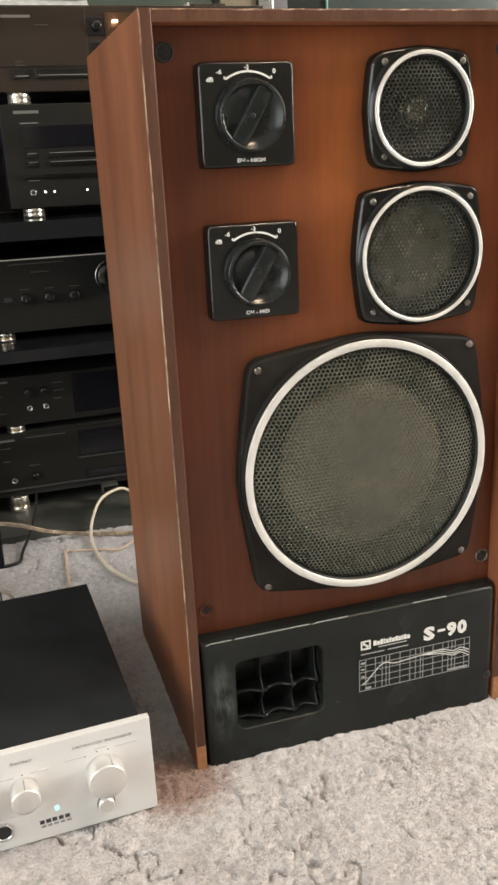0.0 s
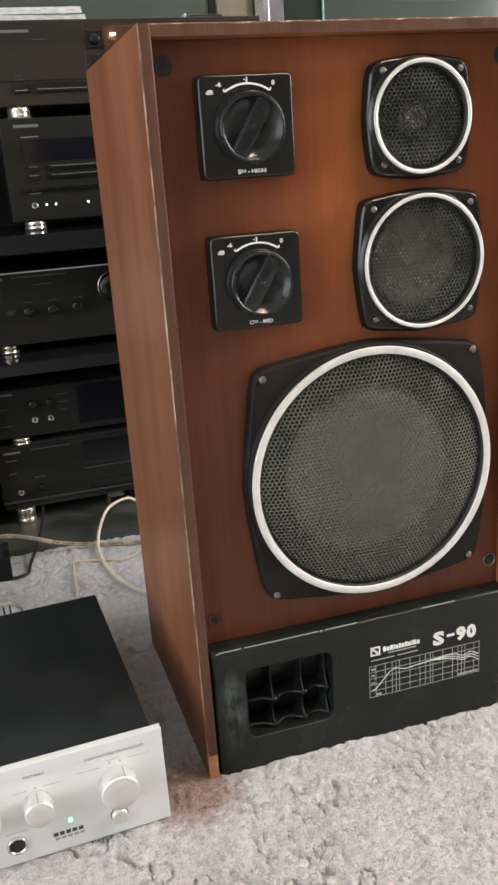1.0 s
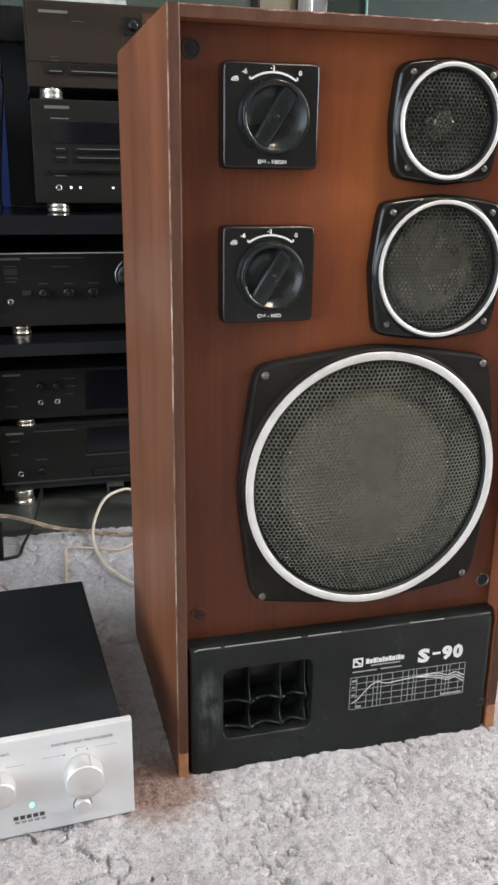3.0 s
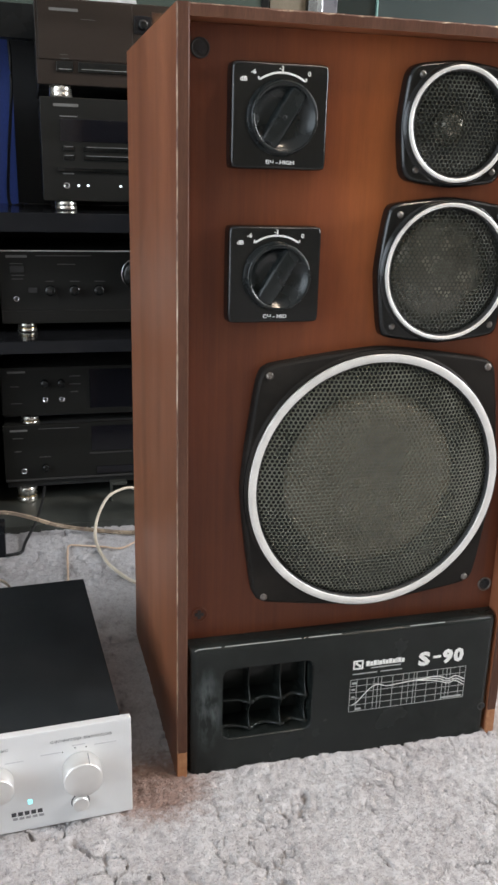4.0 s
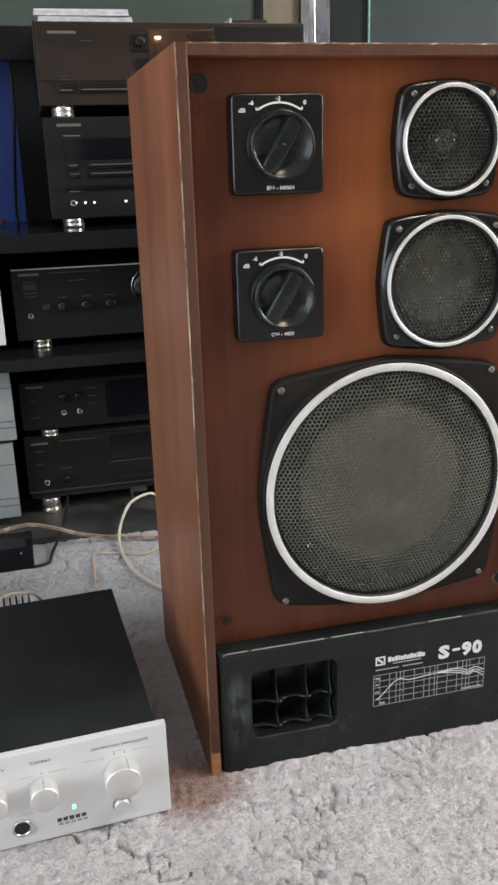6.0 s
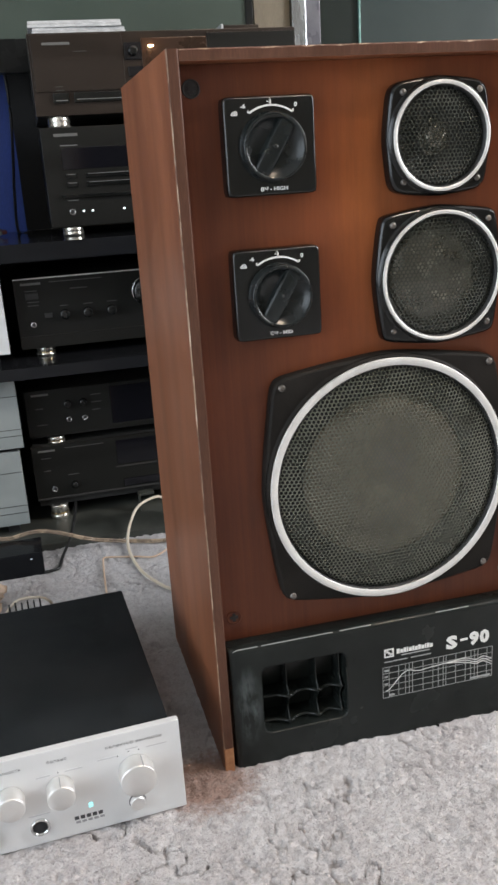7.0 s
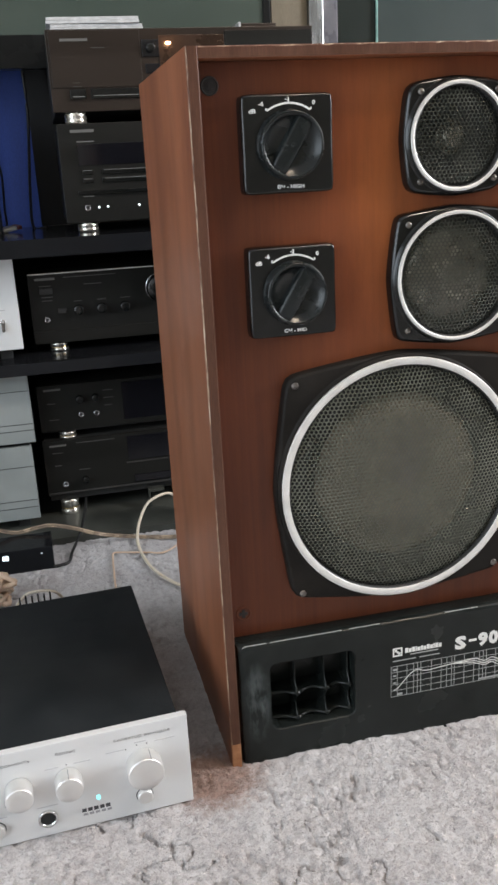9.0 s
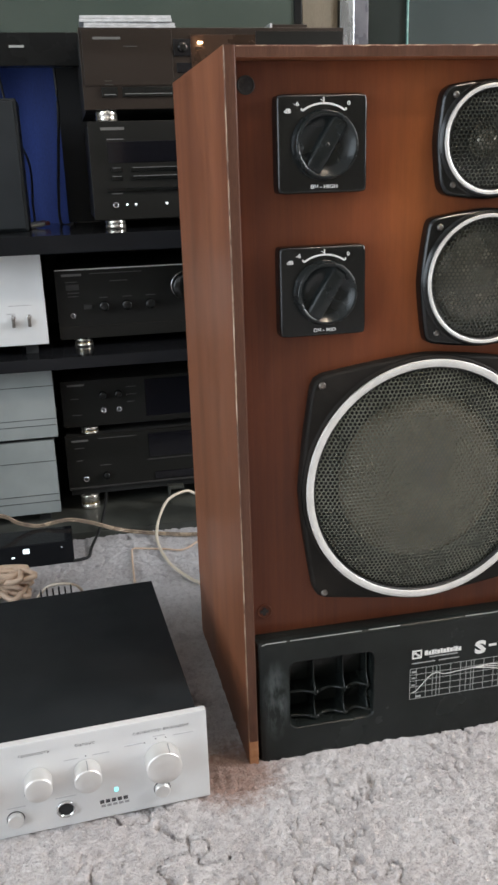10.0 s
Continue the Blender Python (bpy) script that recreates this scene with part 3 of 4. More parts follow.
def driver(name, label, cx, cz, h, b, rc, R_out, R_in, screws, pitch, hole, dome, flat, cone, sr, mat=FLANGE, net=SHADEMESH):
    """A driver: moulded flange, trim ring, perforated grille, cone behind it and four screws."""
    f = bulged(h, b, rc)
    inset = lambda d: (lambda a: f(a) - d)
    bm = bmesh.new()
    loft(bm, cx, cz, [(f, B), (f, F - 0.0030), (inset(0.0005), F - 0.0050), (inset(0.0014), F - 0.0064), (inset(0.0030), F - 0.0074), (inset(0.0034), F - 0.0076), (lambda a: max(R_out + 0.0036, f(a) - 0.0040), F - 0.0076), (R_out + 0.0034, F - 0.0076), (R_out + 0.0030, F - 0.0076),
                      (R_out + 0.0018, F - 0.0120), (R_out + 0.0006, F - 0.0130), (R_out, F - 0.0110)], 144)
    unit = part(name, bm, mat, speaker, label)
    bm = bmesh.new()
    loft(bm, cx, cz, [(R_out, F - 0.0108), (R_out, F - 0.0138), (R_out - 0.0005, F - 0.0142), (R_in + 0.0005, F - 0.0142), (R_in, F - 0.0134)], 128)
    part("trim_ring", bm, RING, unit, "bright silver trim ring")
    loft_part("inner_lip", RUBBER, unit, cx, cz, [(R_in, F - 0.0134), (R_in - 0.0010, F - 0.0130), (R_in - 0.0012, F - 0.003)], 96)
    loft_part("surround", RUBBER, unit, cx, cz, [(R_in - 0.0012, F - 0.003), (R_in * 0.95, F + 0.004), (R_in * 0.86, F + 0.001), (max(R_in * 0.78, cone[0][0] + 0.0005), F + 0.005), (cone[0][0] - 0.0005, F + 0.0064)], 72)
    bm = bmesh.new()
    perforated(bm, cx, cz, R_in - 0.001, F - 0.0085, dome, pitch, hole, flat)
    part("grille", bm, net, unit, "perforated grey steel grille")
    bm = bmesh.new()
    loft(bm, cx, cz, [(r, F + d) for r, d in cone], 72, "y", False, True)
    part("cone", bm, (CONE if len(cone) > 6 else DOME), unit)
    for sx, sz in screws:
        screw(unit, sx, F - 0.0074, sz, sr)
    return unit


driver("woofer", "black woofer flange with bulging sides", 0.1970, 0.3050, 0.1170, 0.0150, 0.1622, 0.1275, 0.1200,
       ((0.088, 0.414), (0.306, 0.416), (0.089, 0.193), (0.305, 0.194)), 0.0042, 0.00178, 0.0080, 0.69,
       ((0.088, 0.0062), (0.086, 0.002), (0.081, -0.003), (0.070, -0.007), (0.050, -0.0090), (0.03, -0.0100), (0.008, -0.0105)), 0.0037, MATT, MESH)
driver("midrange_driver", "black midrange flange with bulging sides", 0.2515, 0.5060, 0.0588, 0.0072, 0.0812, 0.0612, 0.0578,
       ((0.203, 0.556), (0.301, 0.556), (0.203, 0.457), (0.302, 0.457)), 0.0040, 0.00176, 0.006, 0.35,
       ((0.0500, 0.0062), (0.0470, 0.004), (0.0390, 0.0), (0.0270, -0.004), (0.0130, -0.0066), (0.003, -0.0072)), 0.0031)
driver("tweeter", "black tweeter flange with bulging sides", 0.2500, 0.6320, 0.0472, 0.0052, 0.0632, 0.0478, 0.0443,
       ((0.214, 0.671), (0.289, 0.671), (0.214, 0.594), (0.288, 0.594)), 0.0039, 0.00170, 0.005, 0.30,
       ((0.0150, 0.0062), (0.0135, 0.0060), (0.0125, 0.001), (0.008, -0.003), (0.002, -0.004)), 0.0031)


def level_control(x0, x1, z0, z1, words):
    """A square plate with a round turning knob, its scale and its name."""
    cx, cz = (x0 + x1) / 2 + 0.001, (z0 + z1) / 2 - 0.001
    h = (x1 - x0) / 2
    sq = bulged(h, 0.0, h * 1.385)
    inset = lambda d: (lambda a: sq(a) - d)
    bm = bmesh.new()
    loft(bm, (x0 + x1) / 2, (z0 + z1) / 2, [(sq, B), (sq, 0.0082), (inset(0.0004), 0.0064), (inset(0.0012), 0.0052), (inset(0.0026), 0.0045)], 144, "y", False, True)
    plate = part("level_control", bm, FLANGE, speaker, "square black attenuator plate")
    y = 0.0045
    bm = bmesh.new()
    R = 0.0284
    loft(bm, cx, cz, [(R + 0.0012, y - 0.0001), (R + 0.0012, y - 0.0012), (R, y - 0.0018), (R, y - 0.0095), (R - 0.0012, y - 0.0112), (R - 0.0030, y - 0.0108), (R - 0.0050, y - 0.0060), (R * 0.5, y - 0.0045), (0.004, y - 0.0045)], 56, "y", False, True)
    knob = part("knob", bm, KNOB, plate, "round black knob with a grip bar")
    bm = bmesh.new()
    L = R - 0.0024
    prof = [(-0.0092, 0.0040), (-0.0070, 0.0100), (-0.0052, 0.0108), (0.0052, 0.0108), (0.0070, 0.0100), (0.0092, 0.0040)]
    prev = None
    for k in range(13):
        s = -1 + k / 6
        narrow = math.sqrt(max(0.0, 1 - (s * 0.93) ** 2)) ** 0.35
        ring = []
        for u, d in prof:
            lx, lz = u * (0.75 + 0.25 * narrow), s * L
            ca, sa = math.cos(radians(-32)), math.sin(radians(-32))
            ring.append(bm.verts.new((cx + lx * ca - lz * sa, y - d + 0.0012 * (s * s), cz + lx * sa + lz * ca)))
        if prev:
            for i in range(5):
                bm.faces.new((prev[i], prev[i + 1], ring[i + 1], ring[i])).smooth = True
        else:
            bm.faces.new(ring)
        prev = ring
    bm.faces.new(prev[::-1])
    part("grip_bar", bm, KNOB, knob)
    bm = bmesh.new()
    loft(bm, cx, cz, [(0.0020, y - 0.0108), (0.0018, y - 0.0114), (0.0010, y - 0.0116)], 16, "y", False, True)
    part("hub_cap", bm, KNOB, knob)
    bm = bmesh.new()
    ri, ro = 0.0335, 0.0351
    prev = None
    for k in range(25):
        a = radians(-34 + 68 * k / 24)
        pr = [bm.verts.new((cx + r * math.sin(a), yy, cz + r * math.cos(a))) for r, yy in ((ri, y), (ri, y - 0.0002), (ro, y - 0.0002), (ro, y))]
        if prev:
            for i in range(4):
                bm.faces.new((prev[i], prev[(i + 1) % 4], pr[(i + 1) % 4], pr[i]))
        prev = pr
    for a in (-34, 0, 34):
        a = radians(a)
        px, pz = cx + (ro + 0.0008) * math.sin(a), cz + (ro + 0.0008) * math.cos(a)
        add_box(bm, px - 0.0006, px + 0.0006, y - 0.0002, y, pz - 0.0014, pz + 0.0010)
    part("scale", bm, INK, plate)
    for w, dx, dz, s in (("-6", -0.0245, 0.0325, 0.0050), ("-3", -0.001, 0.0362, 0.0044), ("0", 0.0226, 0.0325, 0.0050), ("dB", -0.0325, 0.0268, 0.0050)):
        lettering("scale_figure", w, cx + dx, y - 0.0002, cz + dz, s, INK, plate, 1.15, 0.0001)
    lettering("control_name", words, cx, y - 0.0002, z0 + 0.0046, 0.0043, INK, plate, 1.25, 0.0001)


level_control(0.0472, 0.1298, 0.5905, 0.6735, "ВЧ - HIGH")
level_control(0.0472, 0.1298, 0.4625, 0.5455, "СЧ - MID")

for sx, sz, rim in ((0.0245, 0.682, RUBBER), (0.338, 0.682, RUBBER), (0.0275, 0.174, BAFFLE), (0.338, 0.176, SCREW)):
    bm = bmesh.new()
    loft(bm, sx, sz, [(0.0080, B - 0.0002), (0.0080, B - 0.0010), (0.0074, B - 0.0013), (0.0064, B - 0.0011), (0.0060, B - 0.0004)], 28, "y")
    sock = part("grille_socket", bm, rim, speaker, "push-fit grille socket")
    bm = bmesh.new()
    loft(bm, sx, sz, [(0.0060, B - 0.0004), (0.0054, B - 0.0006), (0.0050, B - 0.0003)], 24, "y", False, True)
    part("socket_cup", bm, BAFFLE if rim is BAFFLE else RUBBER, sock)
    bm = bmesh.new()
    add_box(bm, sx - 0.0044, sx + 0.0044, B - 0.0012, B - 0.0003, sz - 0.0016, sz + 0.0016)
    add_box(bm, sx - 0.0016, sx + 0.0016, B - 0.0014, B - 0.0003, sz - 0.0044, sz + 0.0044)
    part("cross_slot", bm, CAVITY, sock)

# ---- the black plinth panel with its port ----
PX0, PX1, PZ0, PZ1 = W0 + 0.0112, W1 - 0.0112, -0.008, 0.1480
GX0, GX1, GZ0, GZ1 = 0.0475, 0.1430, 0.0395, 0.1215


def plinth_front():
    bm = bmesh.new()
    n = 96

    def rect_point(a, x0, x1, z0, z1, rc):
        """The point at angle a on a rounded rectangle, seen from the port's middle."""
        cx, cz = (GX0 + GX1) / 2, (GZ0 + GZ1) / 2
        dx, dz = math.sin(a), math.cos(a)
        ts = []
        if dx > 1e-9: ts.append((x1 - cx) / dx)
        if dx < -1e-9: ts.append((x0 - cx) / dx)
        if dz > 1e-9: ts.append((z1 - cz) / dz)
        if dz < -1e-9: ts.append((z0 - cz) / dz)
        k = min(ts)
        px, pz = cx + k * dx, cz + k * dz
        if rc:
            qx, qz = min(max(px, x0 + rc), x1 - rc), min(max(pz, z0 + rc), z1 - rc)
            d = math.hypot(px - qx, pz - qz)
            if d > rc:
                px, pz = qx + (px - qx) * rc / d, qz + (pz - qz) * rc / d
        return px, pz

    cx, cz = (GX0 + GX1) / 2, (GZ0 + GZ1) / 2
    angles = [2 * math.pi * i / n for i in range(n)] + [math.atan2(x - cx, z - cz) % (2 * math.pi) for x in (PX0, PX1) for z in (PZ0, PZ1)]
    angles += [math.atan2(x - cx, z - cz) % (2 * math.pi) for x in (PX0 + 0.009, PX0 + 0.013, PX0 + 0.019, PX1 - 0.009, PX1 - 0.013) for z in (PZ1 - 0.007, PZ1 - 0.0052, PZ1 - 0.012)]
    angles = sorted(set(round(a, 5) for a in angles))
    layers = []
    specs = ((PX0, PX1, PZ0, PZ1, 0, 0.0205), (PX0, PX1, PZ0, PZ1 - 0.0002, 0, 0.0110), (PX0 + 0.0012, PX1 - 0.0012, PZ0, PZ1 - 0.0006, 0.003, 0.0060), (PX0 + 0.0035, PX1 - 0.0035, PZ0, PZ1 - 0.0018, 0.006, 0.0022),
             (PX0 + 0.0065, PX1 - 0.0065, PZ0, PZ1 - 0.0036, 0.010, 0.0005), (PX0 + 0.0090, PX1 - 0.0090, PZ0, PZ1 - 0.0052, 0.012, 0.0),
             (GX0, GX1, GZ0, GZ1, 0.009, 0.0), (GX0 + 0.001, GX1 - 0.001, GZ0 + 0.001, GZ1 - 0.001, 0.009, 0.0012), (GX0 + 0.003, GX1 - 0.003, GZ0 + 0.003, GZ1 - 0.003, 0.008, 0.016), (GX0 + 0.004, GX1 - 0.004, GZ0 + 0.004, GZ1 - 0.004, 0.008, 0.034))
    for x0, x1, z0, z1, rc, y in specs:
        layers.append([bm.verts.new((p[0], y, p[1])) for p in (rect_point(a, x0, x1, z0, z1, rc) for a in angles)])
    m = len(angles)
    for k, (a, b) in enumerate(zip(layers, layers[1:])):
        for i in range(m):
            bm.faces.new((a[i], a[(i + 1) % m], b[(i + 1) % m], b[i])).smooth = 0 < k < 5
    bm.faces.new(layers[-1])
    return part("plinth_panel", bm, PLINTH, speaker, "scuffed black plastic plinth with a port")


plinth = plinth_front()


def port_fin(points, wide):
    """One curved fin of the port's egg crate: a tapering bar whose nose flares at the crossings."""
    bm = bmesh.new()
    prev = None
    for (x, z, y, w) in points:
        along = (points[-1][0] - points[0][0], points[-1][1] - points[0][1])
        L = math.hypot(*along)
        nx, nz = -along[1] / L, along[0] / L
        ring = [bm.verts.new(p) for p in ((x + nx * w * 2.2, 0.033, z + nz * w * 2.2), (x + nx * w, y + 0.004, z + nz * w), (x, y, z), (x - nx * w, y + 0.004, z - nz * w), (x - nx * w * 2.2, 0.033, z - nz * w * 2.2))]
        if prev:
            for i in range(4):
                bm.faces.new((prev[i], prev[i + 1], ring[i + 1], ring[i])).smooth = i in (1, 2)
        prev = ring
    return part("port_fin", bm, PLINTH, plinth)


xa, xb = GX0 + 0.031, GX0 + 0.064
za, zb = 0.0450, 0.0755
for fx in (xa, xb, GX1 - 0.005):
    pts = []
    for k in range(17):
        z = GZ0 + 0.003 + (GZ1 - GZ0 - 0.006) * k / 16
        near = min(abs(z - za), abs(z - zb))
        pts.append((fx, z, 0.013 - 0.009 * math.exp(-(near / 0.0075) ** 1.5), 0.0009 + 0.0008 * math.exp(-(near / 0.004) ** 2)))
    port_fin(pts, 1)
for fz in (za, zb):
    pts = []
    for k in range(25):
        x = GX0 + 0.003 + (GX1 - GX0 - 0.006) * k / 24
        near = min(abs(x - xa), abs(x - xb), abs(x - GX1 + 0.005))
        pts.append((x, fz, 0.013 - 0.009 * math.exp(-(near / 0.0075) ** 1.5), 0.0009 + 0.0008 * math.exp(-(near / 0.004) ** 2)))
    port_fin(pts, 1)

# print on the plinth: model figures, a curve chart, plain bars for the maker's name
lettering("model_letter", "S", 0.2585, -0.0002, 0.0995, 0.0205, INK, plinth, 1.0, 0.0011, "LEFT", 0.0135)
bars("model_dash", INK, plinth, [(0.2748, 0.2838, 0.1058, 0.1086)], 0.0)
lettering("model_digit", "9", 0.2862, -0.0002, 0.0995, 0.0205, INK, plinth, 1.0, 0.0011, "LEFT", 0.0119)
lettering("model_digit", "0", 0.2990, -0.0002, 0.0995, 0.0205, INK, plinth, 1.0, 0.0011, "LEFT", 0.0117)
WORD = ((3.2, 1), (2.6, 0), (2.9, 1), (1.3, 1), (3.0, 0), (2.0, 1), (2.8, 0), (2.8, 1), (2.8, 0), (1.3, 1), (2.8, 1), (2.8, 0))
bx = 0.1993
for wide, tall in WORD:
    bars("maker_bar", INK, plinth, [(bx, bx + wide * 0.00118, 0.1062, 0.1108 + 0.0011 * tall)], 0.0)
    bx += wide * 0.00118 + 0.00062
for q in ((0.2050, 0.2380, 0.1030, 0.1042), (0.1850, 0.2120, 0.0975, 0.0986), (0.2160, 0.2400, 0.0975, 0.0986)):
    bars("maker_small_bar", GREYINK_GLINT, plinth, [q], 0.0)
bars("maker_mark", INK, plinth, [(0.1850, 0.1866, 0.1035, 0.1140), (0.1945, 0.1961, 0.1035, 0.1140), (0.1866, 0.1945, 0.1124, 0.1140), (0.1866, 0.1945, 0.1035, 0.1051), (0.1872, 0.1898, 0.1092, 0.1118), (0.1912, 0.1938, 0.1057, 0.1083), (0.1894, 0.1916, 0.1077, 0.1098)], 0.0)
CX0, CX1, CZ0, CZ1 = 0.1832, 0.3145, 0.0535, 0.0915
rows = [(CX0, CX1, CZ0 + (CZ1 - CZ0) * k / 5 - 0.00028, CZ0 + (CZ1 - CZ0) * k / 5 + 0.00028) for k in range(6)]
rows += [(CX0 + (CX1 - CX0) * f - 0.00028, CX0 + (CX1 - CX0) * f + 0.00028, CZ0, CZ1) for f in (0, 0.055, 0.14, 0.2, 0.235, 0.265, 0.36, 0.45, 0.5, 0.545, 0.57, 0.66, 0.75, 0.8, 0.835, 0.865, 0.95, 1.0)]
bars("chart_grid", GREYINK_GLINT, plinth, rows, 0.0, 0.0002)
for q in ((0.1850, 0.1900, 0.0862, 0.0885), (0.1850, 0.1890, 0.0788, 0.0806), (0.1850, 0.1890, 0.0700, 0.0716), (0.1900, 0.1965, 0.0548, 0.0572), (0.2880, 0.3125, 0.0548, 0.0568)):
    bars("chart_legend_bar", GREYINK_GLINT, plinth, [q], 0.0)
RISE = ((0.0, 0.035, 0.10, 0.16, 0.22, 0.30, 0.42, 0.55), (0.22, 0.27, 0.50, 0.70, 0.77, 0.69, 0.72, 0.75))
for start, xs, zs in ((0.0, *RISE), (0.55, (0.55, 0.75, 0.85, 0.92, 1.0), (0.75, 0.78, 0.66, 0.73, 0.60)), (0.55, (0.55, 0.75, 0.85, 0.92, 1.0), (0.75, 0.71, 0.58, 0.65, 0.50)), (0.55, (0.55, 0.75, 0.85, 0.92, 1.0), (0.75, 0.64, 0.52, 0.57, 0.41))):
    bm = bmesh.new()
    add_tube(bm, [(CX0 + 0.003 + (CX1 - CX0 - 0.004) * u, -0.0003, CZ0 + (CZ1 - CZ0) * w) for u, w in zip(xs, zs)], 0.00042, 5, 6)
    part("chart_curve", bm, INK, plinth)
# thin grey tubes stand in for the highlight along the plinth's top edge
for x0, x1 in ((0.020, 0.046), (0.050, 0.128), (0.136, 0.171), (0.246, 0.285)):
    bm = bmesh.new()
    add_tube(bm, [(x0 + (x1 - x0) * k / 6, 0.0020, PZ1 - 0.0018 - (0.0014 if x0 + k * (x1 - x0) / 6 < 0.024 else 0)) for k in range(7)], 0.0005, 5, 3)
    part("edge_glint", bm, GREYINK_GLINT, plinth, "thin grey line for the glint on the top edge")
for sx in (0.3385,):
    bm = bmesh.new()
    loft(bm, sx, 0.038, [(0.0046, 0.0004), (0.0046, -0.0006), (0.0034, -0.0008), (0.0026, 0.0002)], 18, "y", False, True)
    part("panel_screw", bm, RUBBER, plinth)

# ---- the silver-fronted amplifier on the carpet ----
AMP_W, AMP_H, AMP_D = 0.345, 0.1020, 0.300
amp = thing("headphone_amplifier", "black lidded amplifier with a silver aluminium front on the carpet", "amplifier",
            pose(-0.0472, -0.0385, 0.0060, 0, 0, 3.0) @ pose(-AMP_W, 0, 0))
bm = bmesh.new()
add_box(bm, 0, AMP_W, 0, 0.008, 0, AMP_H, 0.0008)
front = part("front_plate", bm, ALU, amp, "brushed silver front plate")
bm = bmesh.new()
add_box(bm, 0.008, AMP_W - 0.008, 0.0082, AMP_D, 0.004, AMP_H - 0.003, 0.0012)
part("case", bm, LID, amp, "matt black steel case")


def amp_knob(x, z, r, long, turn):
    bm = bmesh.new()
    loft(bm, x, z, [(r * 0.96, -0.0006), (r, -0.002), (r, -long + 0.0012), (r - 0.0010, -long), (r * 0.3, -long - 0.0001)], 48, "y", False, True)
    k = part("knob", bm, ALUKNOB, front, "turned aluminium knob")
    bm = bmesh.new()
    c, s = math.sin(radians(turn)), math.cos(radians(turn))
    px, pz = x + r * c, z + r * s
    add_box(bm, -0.0004, 0.0004, -long + 0.0005, -0.004, -0.0002, 0.0003)
    bmesh.ops.transform(bm, matrix=Matrix.Translation((px, 0, pz)) @ Matrix.Rotation(radians(turn), 4, "Y"), verts=bm.verts)
    part("pointer_line", bm, PALEINK, k)
    return k


def amp_button(x, z, r, long):
    loft_part("push_button", ALUKNOB, front, x, z, [(r, -0.0004), (r, -long + 0.001), (r - 0.001, -long)], 32, "y", False, True)
    loft_part("button_gap", DARKINK, front, x, z, [(r + 0.0009, 0.0002), (r + 0.0009, -0.0003), (r, -0.0003)], 32)


R = AMP_W
amp_knob(R - 0.0467, 0.0585, 0.0175, 0.020, 20)
amp_knob(R - 0.1195, 0.0600, 0.0130, 0.019, 2)
amp_knob(R - 0.1655, 0.0610, 0.0130, 0.019, -100)
amp_knob(R - 0.2380, 0.0610, 0.0175, 0.020, -30)
amp_button(R - 0.0485, 0.0210, 0.0076, 0.006)
amp_button(R - 0.1905, 0.0205, 0.0076, 0.006)
loft_part("jack_ring", CHROME, front, R - 0.1430, 0.0205, [(0.0094, 0.0), (0.0094, -0.0022), (0.0086, -0.0030), (0.0072, -0.0024), (0.0068, 0.004)], 36)
loft_part("jack_hole", CAVITY, front, R - 0.1430, 0.0205, [(0.0070, -0.0012), (0.0064, -0.0010)], 28, "y", False, True)
bm = bmesh.new()
add_box(bm, R - 0.0952, R - 0.0918, -0.0006, 0.0001, 0.0285, 0.0330, 0.0003)
part("indicator_lamp", bm, LED, front, "small cyan indicator lamp")
bars("maker_bar", DARKINK, front, [(R - 0.1105 + 0.0058 * k, R - 0.1062 + 0.0058 * k, 0.0172, 0.0212) for k in range(5)], 0.0)
bars("maker_shadow_bar", PALEINK, front, [(R - 0.1095 + 0.0058 * k, R - 0.1052 + 0.0058 * k, 0.0130, 0.0155) for k in range(5)], 0.0)
lettering("print_selector", "селектор выходов", R - 0.0456, -0.0002, 0.0886, 0.0046, MIDINK, front, 1.25, 0.0, "CENTER", 0.055)
lettering("print_balance", "баланс", R - 0.1190, -0.0002, 0.0880, 0.0046, MIDINK, front, 1.1, 0.0, "CENTER", 0.0190)
lettering("print_volume", "громкость", R - 0.1665, -0.0002, 0.0876, 0.0046, MIDINK, front, 1.1, 0.0, "CENTER", 0.0290)
for x0, x1, z0 in ((0.082, 0.064, 0.0775), (0.034, 0.014, 0.0800), (0.054, 0.042, 0.0825), (0.140, 0.127, 0.0745), (0.113, 0.097, 0.0750), (0.152, 0.132, 0.0335), (0.197, 0.180, 0.0325)):
    bars("small_print", SOFTINK, front, [(R - x0, R - x1, z0, z0 + 0.0009)], 0.0)
for x0, z0 in ((0.0630, 0.0770), (0.0520, 0.0795), (0.0420, 0.0790), (0.1200, 0.0752)):
    bars("scale_dot", DARKINK, front, [(R - x0, R - x0 + 0.0011, z0, z0 + 0.0011)], 0.0)
for k in range(6):
    x = R - 0.1505 + 0.0076 * k
    bm = bmesh.new()
    add_box(bm, x, x + 0.0022, AMP_D + 0.006, AMP_D + 0.012, AMP_H - 0.030, AMP_H + 0.0010 + 0.0015 * (k % 2), 0.0005)
    add_box(bm, x - 0.0016, x + 0.0038, AMP_D - 0.001, AMP_D + 0.007, AMP_H - 0.034, AMP_H - 0.026, 0.0005)
    part("terminal_post", bm, CASE, amp, "black binding post at the back")
for sx, sy in ((0.02, 0.02), (AMP_W - 0.035, 0.02), (0.02, AMP_D - 0.04), (AMP_W - 0.035, AMP_D - 0.04)):
    box_part("foot", RUBBER, amp, sx, sx + 0.015, sy, sy + 0.015, -0.004, 0.004)

